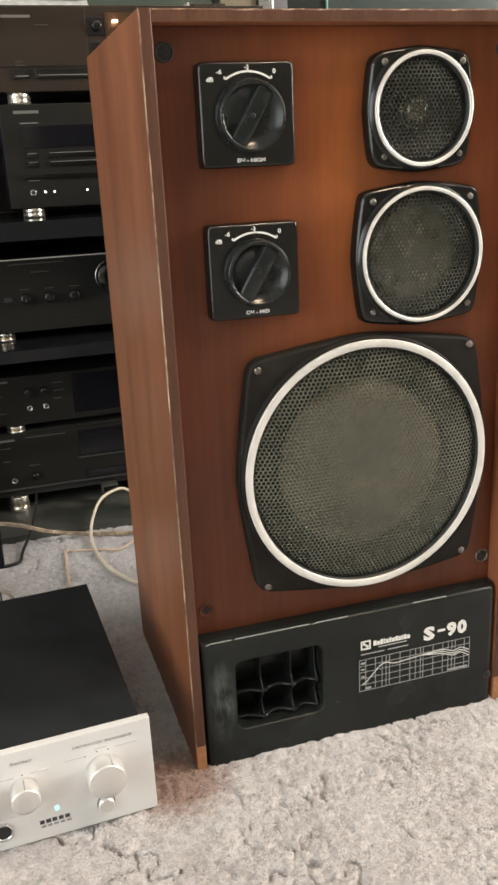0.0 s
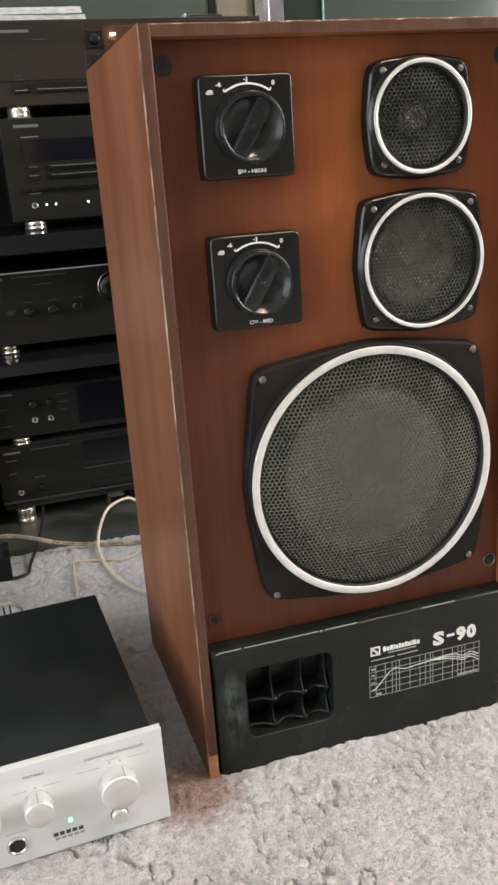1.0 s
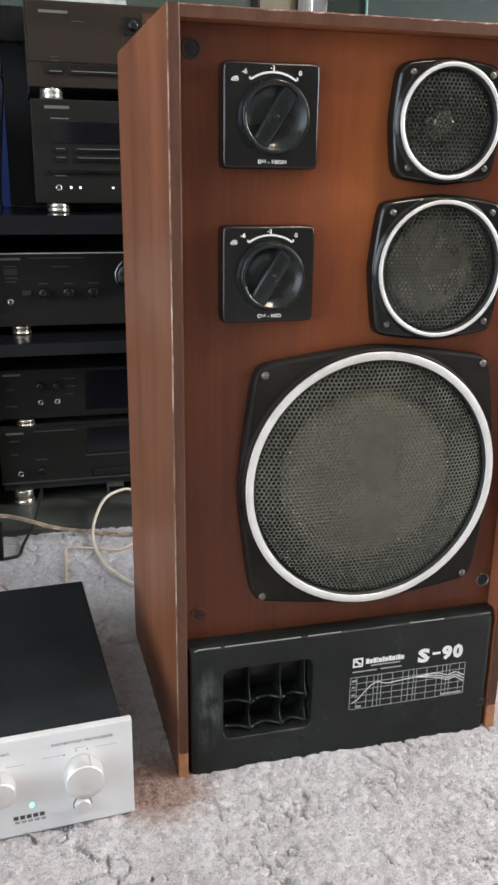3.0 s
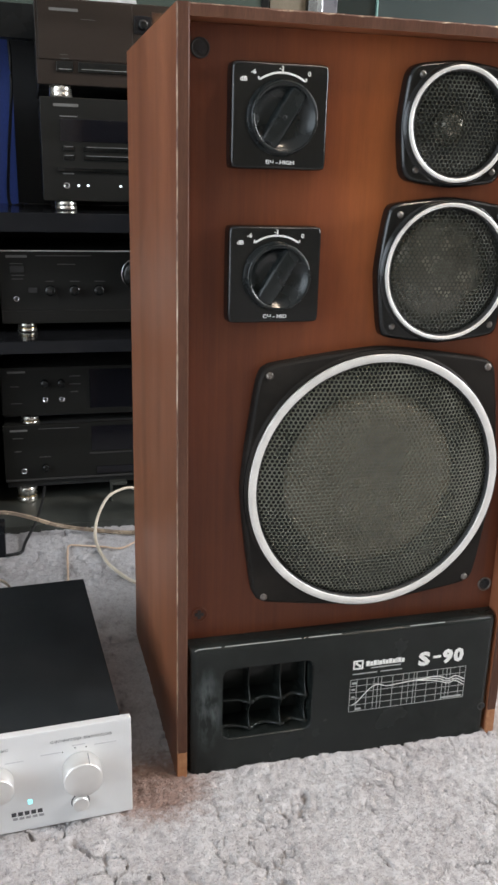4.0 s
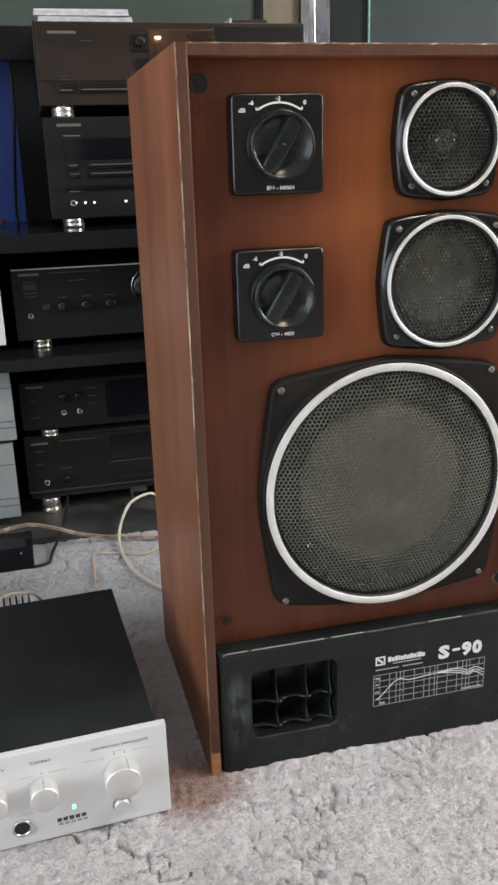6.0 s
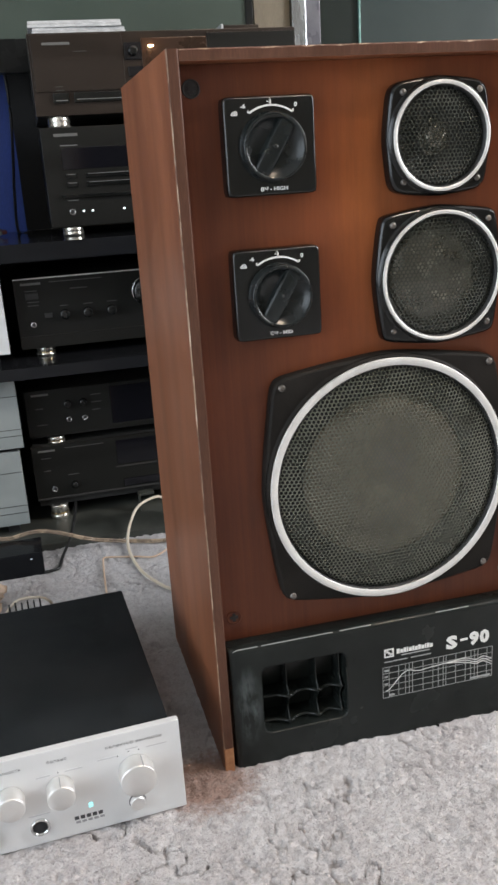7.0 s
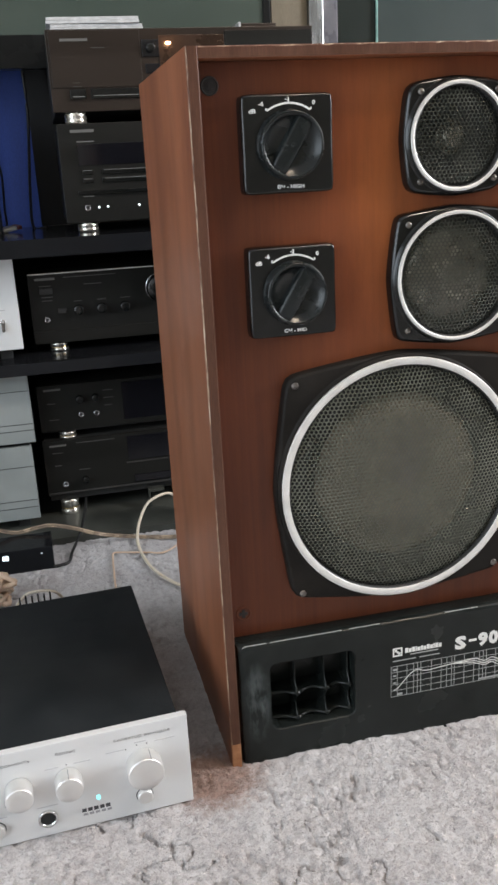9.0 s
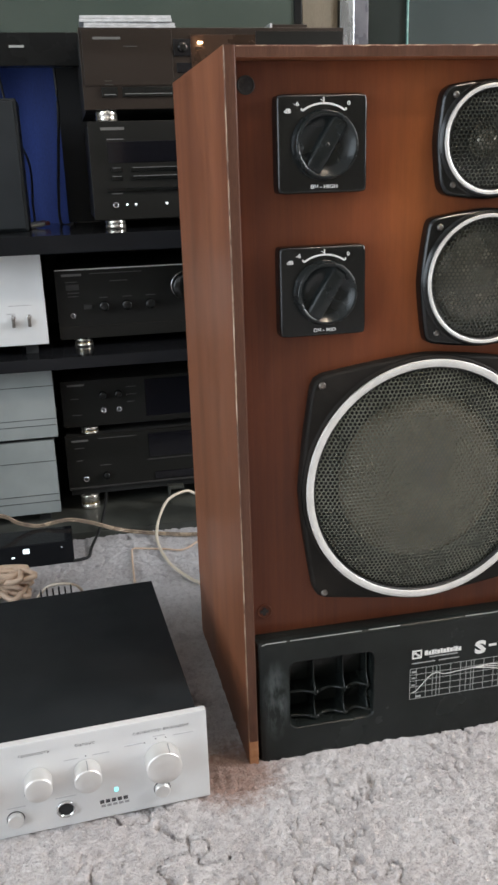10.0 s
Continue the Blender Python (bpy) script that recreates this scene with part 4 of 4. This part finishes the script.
# ---- the gloss black rack behind ----
RX0, RX1, RY0, RY1 = -0.95, 0.52, 0.655, 1.06
rack = thing("hifi_rack", "gloss black open hifi rack with three shelves", "rack", pose(RX0, RY0, 0))
RW, RD = RX1 - RX0, RY1 - RY0
box_part("shelf", DUSTY, rack, 0, RW, 0.0, RD, 0.000, 0.016, 0.001, "dusty lowest shelf")
box_part("shelf", GLOSS, rack, 0, RW, 0.02, RD, 0.306, 0.326, 0.001)
box_part("shelf", GLOSS, rack, 0, RW, 0.0, RD, 0.498, 0.5265, 0.001)
for x0 in (0.0, RW - 0.02, -0.215 - 0.02 - RX0 - 0.03 + 0.03):
    for z0, z1 in ((0.016, 0.306), (0.326, 0.498)):
        box_part("upright", GLOSS, rack, x0, x0 + 0.016, 0.14, RD - 0.01, z0, z1)
box_part("back_board", CASE, rack, 0.0, RW, RD, RD + 0.008, 0.016, 0.498)
# dark sheet added to fill the black area beyond the curtain's edge
box_part("dark_backing", CAVITY, rack, -0.13 - RX0, RW - 0.18, RD, RD + 0.008, 0.527, 0.875)


def hifi(name, label, category, x, y, z, w, d, h, foot_h, foot_x, foot_r=0.0128, lift=0.0, mat=FACE):
    """A hifi unit with case, fascia and metal-banded feet; x, y, z: its front left foot level."""
    u = thing(name, label, category, pose(x, y, z))
    bm = bmesh.new()
    add_box(bm, 0.003, w - 0.003, 0.0125, d, foot_h, foot_h + h, 0.001)
    part("case", bm, CASE, u)
    bm = bmesh.new()
    add_box(bm, 0, w, 0, 0.012, foot_h + lift, foot_h + h, 0.0012)
    f = part("fascia", bm, mat, u)
    for fx in (foot_x, w - foot_x):
        for fy in (0.020, d - 0.05):
            bm = bmesh.new()
            q = foot_h
            cut = 0.0016 if foot_r < 0.018 else 0.0003
            loft(bm, fx, fy, [(foot_r - 0.0013, 0.0), (foot_r, 0.001), (foot_r, q * 0.34), (foot_r - cut, q * 0.37), (foot_r - cut, q * 0.47), (foot_r, q * 0.50), (foot_r, q - 0.002), (foot_r - 0.0008, q)], 32, "z", True, True)
            foot = part("foot", bm, FOOT if fy < 0.1 else CASE, u, "champagne metal foot" if fy < 0.1 else "")
            if fy < 0.1 and foot_r < 0.018:
                loft_part("groove_band", BRASS, foot, fx, fy, [(foot_r - 0.0014, q * 0.36), (foot_r - 0.0009, q * 0.42), (foot_r - 0.0014, q * 0.48)], 32, "z")
    return u, f


def panel(name, mat, f, x0, x1, z0, z1, y0=-0.001, y1=0.004, bevel=0.0006, label=""):
    return box_part(name, mat, f, x0, x1, y0, y1, z0, z1, bevel, label)


def jack(f, x, z, r):
    r *= 0.85
    loft_part("socket_ring", CHROME, f, x, z, [(r, 0), (r, -0.0016), (r * 0.72, -0.0016), (r * 0.66, 0.001)], 20)
    loft_part("socket_hole", CAVITY, f, x, z, [(r * 0.7, -0.0008), (r * 0.3, -0.0004)], 16, "y", False, True)


def dial(f, x, z, r, long=0.012, mat=FLANGE):
    loft_part("control_knob", mat, f, x, z, [(r, 0), (r, -long + 0.001), (r - 0.001, -long), (r * 0.4, -long)], 28, "y", False, True)


HY = 0.757
# bottom pair
u5, f5 = hifi("cassette_deck", "black cassette deck standing on the lowest shelf", "cassette deck", -0.1760, HY, 0.0162, 0.43, 0.27, 0.118, 0.0288, 0.036, 0.0175, 0.014)
z = 0.0288
bars("maker_bar", MIDDIM, f5, [(0.012, 0.042, z + 0.107, z + 0.1105)], -0.0002)
panel("panel_step", CASE, f5, 0.148, 0.428, z + 0.060, z + 0.0625, -0.002)
panel("cassette_window", SLOT, f5, 0.152, 0.30, z + 0.066, z + 0.112)
jack(f5, 0.033, z + 0.034, 0.006)
dial(f5, 0.070, z + 0.040, 0.006)
panel("button_slot", SLOT, f5, 0.16, 0.40, z + 0.022, z + 0.036, -0.002)
for q in ((0.016, 0.034, z + 0.094, z + 0.0955), (0.018, 0.030, z + 0.070, z + 0.0715), (0.060, 0.080, z + 0.058, z + 0.0595), (0.06, 0.13, z + 0.110, z + 0.1113)):
    bars("small_print", FAINT, f5, [q], -0.0002)
panel("lower_lip", CASE, f5, 0.001, 0.429, z + 0.0155, z + 0.019, -0.002)
u4, f4 = hifi("cassette_deck", "black cassette deck stacked on another deck", "cassette deck", -0.1745, HY, 0.1632, 0.43, 0.27, 0.090, 0.0130, 0.046, 0.0160, 0.006)
z = 0.013
bars("maker_bar", MIDDIM, f4, [(0.012, 0.042, z + 0.080, z + 0.0835)], -0.0002)
panel("smoked_window", SLOT, f4, 0.150, 0.425, z + 0.014, z + 0.084)
jack(f4, 0.0735, z + 0.032, 0.0055)
jack(f4, 0.1015, z + 0.032, 0.0055)
for dx in (0.0735, 0.1015):
    dial(f4, dx, z + 0.062, 0.0065)
for q in ((0.016, 0.030, z + 0.056, z + 0.0573), (0.016, 0.034, z + 0.026, z + 0.0273), (0.116, 0.134, z + 0.072, z + 0.0733), (0.116, 0.134, z + 0.058, z + 0.0593), (0.116, 0.13, z + 0.044, z + 0.0453)):
    bars("small_print", FAINT, f4, [q], -0.0002)
# amplifier on the middle shelf
u3, f3 = hifi("stereo_amplifier", "black stereo amplifier with a large volume knob on the middle shelf", "amplifier", -0.1655, HY, 0.3262, 0.43, 0.30, 0.121, 0.0150, 0.041, 0.0165, 0.003)
z = 0.015
# lamp highlight on the upper edge, built as a bright strip
panel("top_edge_glint", RING, f3, 0.001, 0.429, z + 0.1196, z + 0.1212, -0.0012, 0.01, 0.0002, "thin bright strip for the glint along the top edge")
bars("maker_bar", MIDDIM, f3, [(0.012, 0.046, z + 0.1095, z + 0.1135)], -0.0002)
for q in ((0.060, 0.150, z + 0.1120, z + 0.1134), (0.094, 0.124, z + 0.098, z + 0.0993), (0.018, 0.038, z + 0.099, z + 0.1002), (0.020, 0.040, z + 0.080, z + 0.0813), (0.020, 0.038, z + 0.074, z + 0.0753), (0.074, 0.088, z + 0.070, z + 0.0713), (0.114, 0.130, z + 0.070, z + 0.0713), (0.155, 0.172, z + 0.070, z + 0.0713)):
    bars("small_print", FAINT, f3, [q], -0.0002)
panel("power_button", CASE, f3, 0.018, 0.040, z + 0.086, z + 0.096, -0.004)
jack(f3, 0.026, z + 0.042, 0.0055)
panel("speaker_switch", CASE, f3, 0.046, 0.060, z + 0.052, z + 0.060, -0.003)
for dx in (0.081, 0.1205, 0.1615):
    dial(f3, dx, z + 0.056, 0.0085)
dial(f3, 0.226, z + 0.083, 0.024, 0.02, FLANGE)
loft_part("volume_rim", CHROME, f3, 0.226, z + 0.083, [(0.0262, 0.0), (0.0262, -0.003), (0.0245, -0.0036), (0.0242, 0.0)], 40)
panel("lower_lip", FACE, f3, 0.001, 0.429, z + 0.001, z + 0.022, -0.003)
# stack on the top shelf
u2, f2 = hifi("disc_player", "black disc player with a row of small lights on the rack", "disc player", -0.0880, HY, 0.5268, 0.43, 0.29, 0.158, 0.0150, 0.036, 0.0180)
z = 0.015
bars("maker_bar", MIDDIM, f2, [(0.021, 0.060, z + 0.1440, z + 0.1485)], -0.0002)
panel("display_window", SLOT, f2, 0.030, 0.41, z + 0.092, z + 0.126)
bars("display_print", DIMINK_GLINT, f2, [(0.030, 0.058, z + 0.1290, z + 0.1305)], -0.0002)
for zz in (0.0815, 0.0680):
    panel("button_strip", FLANGE, f2, 0.034, 0.052, z + zz - 0.004, z + zz + 0.004, -0.003)
    panel("button_strip", FLANGE, f2, 0.066, 0.40, z + zz - 0.004, z + zz + 0.004, -0.003)
    # painted glint: grey bars along each strip's upper edge
    bars("strip_highlight", DIMINK_GLINT, f2, [(0.036, 0.050, z + zz + 0.0022, z + zz + 0.0030), (0.07, 0.39, z + zz + 0.0022, z + zz + 0.0030)], -0.0031)
panel("lower_band", DIMINK_GLINT, f2, 0.032, 0.05, z + 0.0420, z + 0.0435, -0.001, 0.002, 0)
panel("ledge", FLANGE, f2, 0.024, 0.42, z + 0.046, z + 0.052, -0.005)
jack(f2, 0.0375, z + 0.0240, 0.0058)
for dx in (0.0565, 0.0715, 0.1245, 0.16):
    loft_part("pin_lamp", DIGIT, f2, dx, z + 0.0245, [(0.0017, 0), (0.0017, -0.001), (0.0008, -0.0016)], 12, "y", False, True)
u1, f1 = hifi("tape_recorder", "black tape recorder with a bright warm spot on a disc player", "tape recorder", -0.0900, HY, 0.6996, 0.444, 0.29, 0.1230, 0.0180, 0.036, 0.0180, 0.0, WARMFACE)
z = 0.018
bars("maker_bar", MIDDIM, f1, [(0.022, 0.066, z + 0.1050, z + 0.1090)], -0.0022)
for q in ((0.070, 0.092, z + 0.0945, z + 0.0955), (0.036, 0.048, z + 0.0430, z + 0.0440), (0.036, 0.050, z + 0.0375, z + 0.0385)):
    bars("small_print", FAINT, f1, [q], -0.0022)
panel("blank_door", WARMFACE, f1, 0.004, 0.1500, z + 0.036, z + 0.1210, -0.002, 0.004, 0.001, "plain door panel")
panel("eject_button", FLANGE, f1, 0.030, 0.056, z + 0.019, z + 0.034, -0.004)
# grey bars paint the highlights on the button and tray slot
bars("button_highlight", DIMINK_GLINT, f1, [(0.034, 0.053, z + 0.0220, z + 0.0232), (0.068, 0.146, z + 0.0230, z + 0.0240)], -0.0042)
panel("tray_slot", FLANGE, f1, 0.064, 0.150, z + 0.019, z + 0.034, -0.004)
panel("dial_window", SLOT, f1, 0.1520, 0.1800, z + 0.080, z + 0.1060, -0.002)
panel("dial_window", SLOT, f1, 0.1560, 0.1800, z + 0.055, z + 0.0700, -0.002)
dial(f1, 0.166, z + 0.093, 0.0075, 0.010, FLANGE)
# brown panel paints the warm reflection on the dark fascia
panel("warm_reflection_band", surf("copper_brown_reflection", (0.034, 0.019, 0.012), (0.055, 0.030, 0.019), 20, 0.28, 0.4), f1, 0.1805, 0.290, z + 0.060, z + 0.112, -0.002)
panel("dark_band", FACE, f1, 0.2905, 0.442, z + 0.010, z + 0.1175, -0.002)
# bright warm spot on the fascia, drawn as a small glowing piece
loft_part("warm_spot", WARMSPOT, f1, 0.1960, z + 0.1000, [(lambda a: 0.0016 / max(0.36, abs(math.cos(a))), -0.002), (lambda a: 0.0013 / max(0.36, abs(math.cos(a))), -0.005), (0.0008, -0.006)], 24, "y", False, True, "small glowing warm spot")

# point light added at the spot to warm the fascia around it
d = bpy.data.lights.new("warm_spot_light", "POINT")
d.energy, d.color, d.shadow_soft_size = 0.018, (1.0, 0.66, 0.38), 0.003
new("warm_spot_light", d).location = (0.1060, 0.743, 0.8176)

# clear disc cases on top of the recorder
for k, (dx, dz, turn) in enumerate(((-0.080, 0.8410, 0.6), (-0.0860, 0.8514, -0.8))):
    c = thing("disc_case", "clear plastic disc case lying on the tape recorder", "disc case", pose(dx, 0.775, dz, 0, 0, turn), "disc cases")
    box_part("cover", JEWEL, c, 0, 0.150, 0, 0.125, 0, 0.0049, 0.0008)
    box_part("tray", JEWEL, c, 0.001, 0.149, 0.001, 0.124, 0.0051, 0.0100, 0.0008)

low = thing("small_box", "low brown box with a white end on the tape recorder", "box", pose(0.2585, 0.893, 0.8408))
box_part("body", WARMFACE, low, 0.0042, 0.070, 0, 0.05, 0, 0.026, 0.001)
box_part("end_cap", JEWEL, low, 0, 0.004, 0, 0.05, 0, 0.028, 0.0005, "white end cap")

# left column: silver and grey units
WX = -0.184
wbox = thing("silver_amplifier", "silver-white amplifier with toggle switches on the middle shelf", "amplifier", pose(WX - 0.36, 0.716, 0.3262))
box_part("case", CASE, wbox, 0.003, 0.357, 0.0105, 0.28, 0.018, 0.170, 0.001)
wf = box_part("fascia", WHITEBOX, wbox, 0, 0.36, 0, 0.010, 0.018, 0.173, 0.001)
for dx in (0.306, 0.332):
    loft_part("switch_collar", CHROME, wf, dx, 0.066, [(0.0042, 0), (0.0042, -0.002), (0.003, -0.0025)], 18, "y", False, True)
    box_part("toggle", SCREW, wf, dx - 0.0026, dx + 0.0026, -0.010, -0.002, 0.050, 0.064, 0.0010)
bars("small_print", PALEINK, wf, [(0.296, 0.310, 0.0715, 0.0725), (0.300, 0.338, 0.0850, 0.0858)], -0.0002)
for fx in (0.02, 0.32):
    for fy in (0.02, 0.24):
        box_part("foot", RUBBER, wbox, fx, fx + 0.02, fy, fy + 0.02, 0, 0.0179)
for z0, dx, up, hh in ((0.0162, -0.0095, 0.020, 0.156), (0.1725, -0.0010, 0.006, 0.134)):
    g = thing("grey_power_amplifier", "light grey metal hifi unit in the rack", "power amplifier", pose(WX - 0.36 + dx, 0.716, z0), "grey units")
    box_part("case", CASE, g, 0.003, 0.357, 0.0105, 0.28, up, hh, 0.001)
    gf = box_part("fascia", GREYBOX, g, 0, 0.36, 0, 0.010, up, hh, 0.001)
    for zz in (up + 0.022, up + (hh - up) * 0.26, up + (hh - up) * 0.72):
        box_part("groove", CASE, gf, 0.001, 0.3595, -0.0005, 0.001, zz, zz + 0.0010)
    for fx in (0.02, 0.32):
        for fy in (0.02, 0.24):
            box_part("foot", RUBBER, g, fx, fx + 0.02, fy, fy + 0.02, 0, up - 0.0001)

# gloss black box with lit digits on the carpet in front of the rack
stb = thing("set_top_box", "gloss black box with white lit digits on the carpet", "receiver", pose(-0.42, 0.5585, 0.004, 0, 0, 1.0))
box_part("case", GLOSS, stb, 0, 0.2455, 0, 0.066, 0, 0.040, 0.002)
lettering("clock_digit", "05", 0.170, -0.0004, 0.0262, 0.011, DIGIT, stb, 1.0, 0.0003)
for q in ((0.146, 0.151, 0.0200, 0.0220), (0.226, 0.2274, 0.0300, 0.0312)):
    bars("pin_lamp", DIGIT, stb, [q], -0.0002)
br = thing("cable_bracket", "small grey metal bracket on the lowest shelf", "bracket", pose(0.006, 0.745, 0.0162))
box_part("upright", DUSTY, br, 0, 0.004, 0, 0.015, 0, 0.036, 0.0005)
box_part("arm", DUSTY, br, 0.0042, 0.030, 0, 0.015, 0.030, 0.036, 0.0005)
# small dark loudspeaker box on the rack
sb = thing("satellite_speaker", "small dark grey loudspeaker box on the rack", "loudspeaker", pose(-0.335, 0.80, 0.5268))
box_part("cabinet", LID, sb, 0, 0.135, 0.008, 0.12, 0, 0.215, 0.003)
box_part("cloth_front", LID, sb, 0.004, 0.131, 0, 0.0078, 0.004, 0.211, 0.002)
rm = thing("remote_control", "grey remote control with a red end lying on the rack", "remote control", pose(-0.198, 0.875, 0.5268, 0, -9, 12))
box_part("body", GREYBOX, rm, 0, 0.026, 0, 0.060, 0, 0.007, 0.003)
box_part("end_cap", plain("dull_red_plastic", (0.10, 0.02, 0.022), 0.5), rm, 0.0262, 0.035, 0, 0.060, 0, 0.007, 0.002)

# ---- television, curtain and glass cabinet at the wall ----
tv = thing("television", "large flat television with a dark reflecting screen", "television", pose(-0.887, 0.945, 0.5268))
box_part("screen", SCREEN, tv, 0.014, 1.206, 0.0045, 0.012, 0.335, 0.985)
bm = bmesh.new()
for x0, x1, z0, z1 in ((0, 1.22, 0.280, 0.3348), (0, 1.22, 0.985, 1.0), (0, 0.0138, 0.3348, 0.985), (1.2062, 1.22, 0.3348, 0.985)):
    add_box(bm, x0, x1, 0, 0.03, z0, z1, 0.001)
part("bezel", bm, BEZEL, tv, "black bezel")
box_part("back_shell", CASE, tv, 0.02, 1.20, 0.0125, 0.055, 0.285, 0.98)
bars("maker_bar", GREYINK_GLINT, tv, [(0.680, 0.706, 0.310, 0.3140), (0.654, 0.663, 0.310, 0.3140)], -0.0003)
for fx in (0.12, 1.05):
    box_part("leg", BEZEL, tv, fx, fx + 0.03, 0.0, 0.06, 0.0, 0.28, 0.002)

bm = bmesh.new()
n = 120
top, bot = [], []
for i in range(n + 1):
    x = -0.95 + 0.822 * i / n
    y = 1.13 + 0.020 * math.sin(x * 24 + 0.6) + 0.005 * math.sin(x * 61 + 1)
    top.append((bm.verts.new((x, y, 1.9)), bm.verts.new((x, y + 0.003, 1.9))))
    bot.append((bm.verts.new((x + 0.02 * (i / n) ** 8, y, 0.02)), bm.verts.new((x + 0.02 * (i / n) ** 8, y + 0.003, 0.02))))
for i in range(n):
    for k in (0, 1):
        bm.faces.new((top[i][k], top[i + 1][k], bot[i + 1][k], bot[i][k])).smooth = True
tagged(part("curtain", bm, CURTAIN), "blue cloth curtain hanging behind the rack", "curtain")

cab = thing("glass_cabinet", "tall cabinet with sliding grey glass doors and a chrome edge", "cabinet", pose(0.372, 1.078, 0.0))
CW = 1.15
box_part("side_panel", TAN, cab, 0.0, 0.075, 0.0, 0.30, 0, 2.0)
box_part("carcass_back", CASE, cab, 0.0755, CW, 0.29, 0.30, 0.0, 2.0)
box_part("top_board", TAN, cab, 0.0755, CW, 0.0, 0.289, 1.975, 2.0)
box_part("base_board", TAN, cab, 0.0755, CW, 0.0, 0.289, 0.0, 0.08)
box_part("door_profile", SATIN, cab, 0.0755, 0.106, -0.012, 0.010, 0.081, 1.974, 0.002, "chrome door profile")
box_part("door_strip", surf("grey_violet_strip", (0.12, 0.12, 0.14), (0.15, 0.15, 0.17), 20, 0.3), cab, 0.1065, 0.139, -0.004, 0.008, 0.081, 1.974, 0.001)
box_part("inner_pane", DARKGLASS, cab, 0.1395, 0.232, 0.004, 0.009, 0.081, 1.974)
box_part("pane_edge", GLASSEDGE, cab, 0.2235, 0.2265, -0.006, 0.001, 0.081, 1.974, 0, "green glass edge")
box_part("sliding_pane", GREYGLASS, cab, 0.2267, CW, -0.006, -0.001, 0.081, 1.974)

# ---- cables ----


def cable(name, label, points, radius, mat, m=8):
    bm = bmesh.new()
    add_tube(bm, points, radius, m)
    return tagged(part(name, bm, mat), label, "cable")


cable("white_cable", "cream cable looping over the carpet", [(0.10, 0.66, 0.03), (0.055, 0.72, 0.0415), (0.034, 0.722, 0.0485), (0.000, 0.700, 0.044), (-0.0213, 0.660, 0.029), (-0.0316, 0.620, 0.0145), (-0.0322, 0.572, 0.009), (-0.0216, 0.501, 0.0088), (-0.001, 0.4495, 0.0086), (0.0148, 0.425, 0.0086), (0.05, 0.39, 0.0085)], 0.0027, CABLEWHITE)
cable("thin_cable", "thin peach cable on the carpet", [(-0.0845, 0.40, 0.0075), (-0.0838, 0.467, 0.0075), (-0.0800, 0.560, 0.0080), (-0.0766, 0.5795, 0.0080), (-0.0652, 0.5790, 0.0080), (-0.0234, 0.5646, 0.0080), (0.0041, 0.5542, 0.0080), (0.0317, 0.577, 0.0080), (0.06, 0.61, 0.0080)], 0.0017, CABLETAN)
for off in (0, 0.0034):
    cable("speaker_cable", "clear copper speaker cable crossing the rack's foot", [(-0.46, 0.66, 0.078 + off), (-0.36, 0.64, 0.080 + off), (-0.289, 0.632, 0.0710 + off), (-0.263, 0.630, 0.0560 + off), (-0.231, 0.630, 0.0465 + off), (-0.198, 0.630, 0.0510 + off), (-0.174, 0.630, 0.0514 + off), (-0.141, 0.630, 0.0420 + off), (-0.1036, 0.630, 0.0265 + off), (-0.070, 0.634, 0.0150 + off), (-0.017, 0.622, 0.0095 + off), (0.036, 0.607, 0.0085 + off), (0.14, 0.60, 0.0085 + off)], 0.0021, CABLECLEAR)
cable("power_cord", "black power cord hanging to the carpet", [(-0.104, 0.86, 0.050), (-0.112, 0.74, 0.040), (-0.126, 0.660, 0.024), (-0.145, 0.606, 0.009), (-0.1507, 0.572, 0.008), (-0.163, 0.564, 0.008), (-0.176, 0.562, 0.008)], 0.0026, CABLEBLACK)
cable("white_lead", "thin white lead curling up behind the amplifier", [(-0.238, 0.300, 0.010), (-0.226, 0.292, 0.070), (-0.208, 0.290, 0.098), (-0.186, 0.290, 0.1015), (-0.166, 0.291, 0.094), (-0.156, 0.296, 0.066), (-0.150, 0.302, 0.012)], 0.0019, CABLEWHITE)
cable("antenna_lead", "thin black lead hanging from the television", [(-0.132, 1.0, 0.815), (-0.131, 1.0, 0.742), (-0.138, 1.0, 0.66), (-0.144, 1.0, 0.599), (-0.146, 0.99, 0.5295), (-0.12, 0.97, 0.5290)], 0.0028, CABLEBLACK)
cable("antenna_lead", "black lead curving down behind a small loudspeaker", [(-0.235, 1.0, 0.815), (-0.222, 1.0, 0.72), (-0.210, 1.0, 0.685), (-0.194, 1.0, 0.635), (-0.196, 1.0, 0.565), (-0.199, 0.99, 0.5295), (-0.24, 0.97, 0.5290)], 0.0022, CABLEBLACK)
bm = bmesh.new()
rng = random.Random(11)
pts = []
for k in range(46):
    a = k * 2.05
    r = 0.030 + 0.016 * math.sin(k * 1.7)
    pts.append((-0.275 + r * math.cos(a) * 1.1, 0.458 + 0.7 * r * math.sin(a), 0.012 + 0.034 * abs(math.sin(k * 0.63)) + 0.004 * rng.random()))
add_tube(bm, pts, 0.0043, 8, 7)
tagged(part("coiled_cable", bm, CABLETAN), "tangled coil of cream cable on the carpet", "cable")
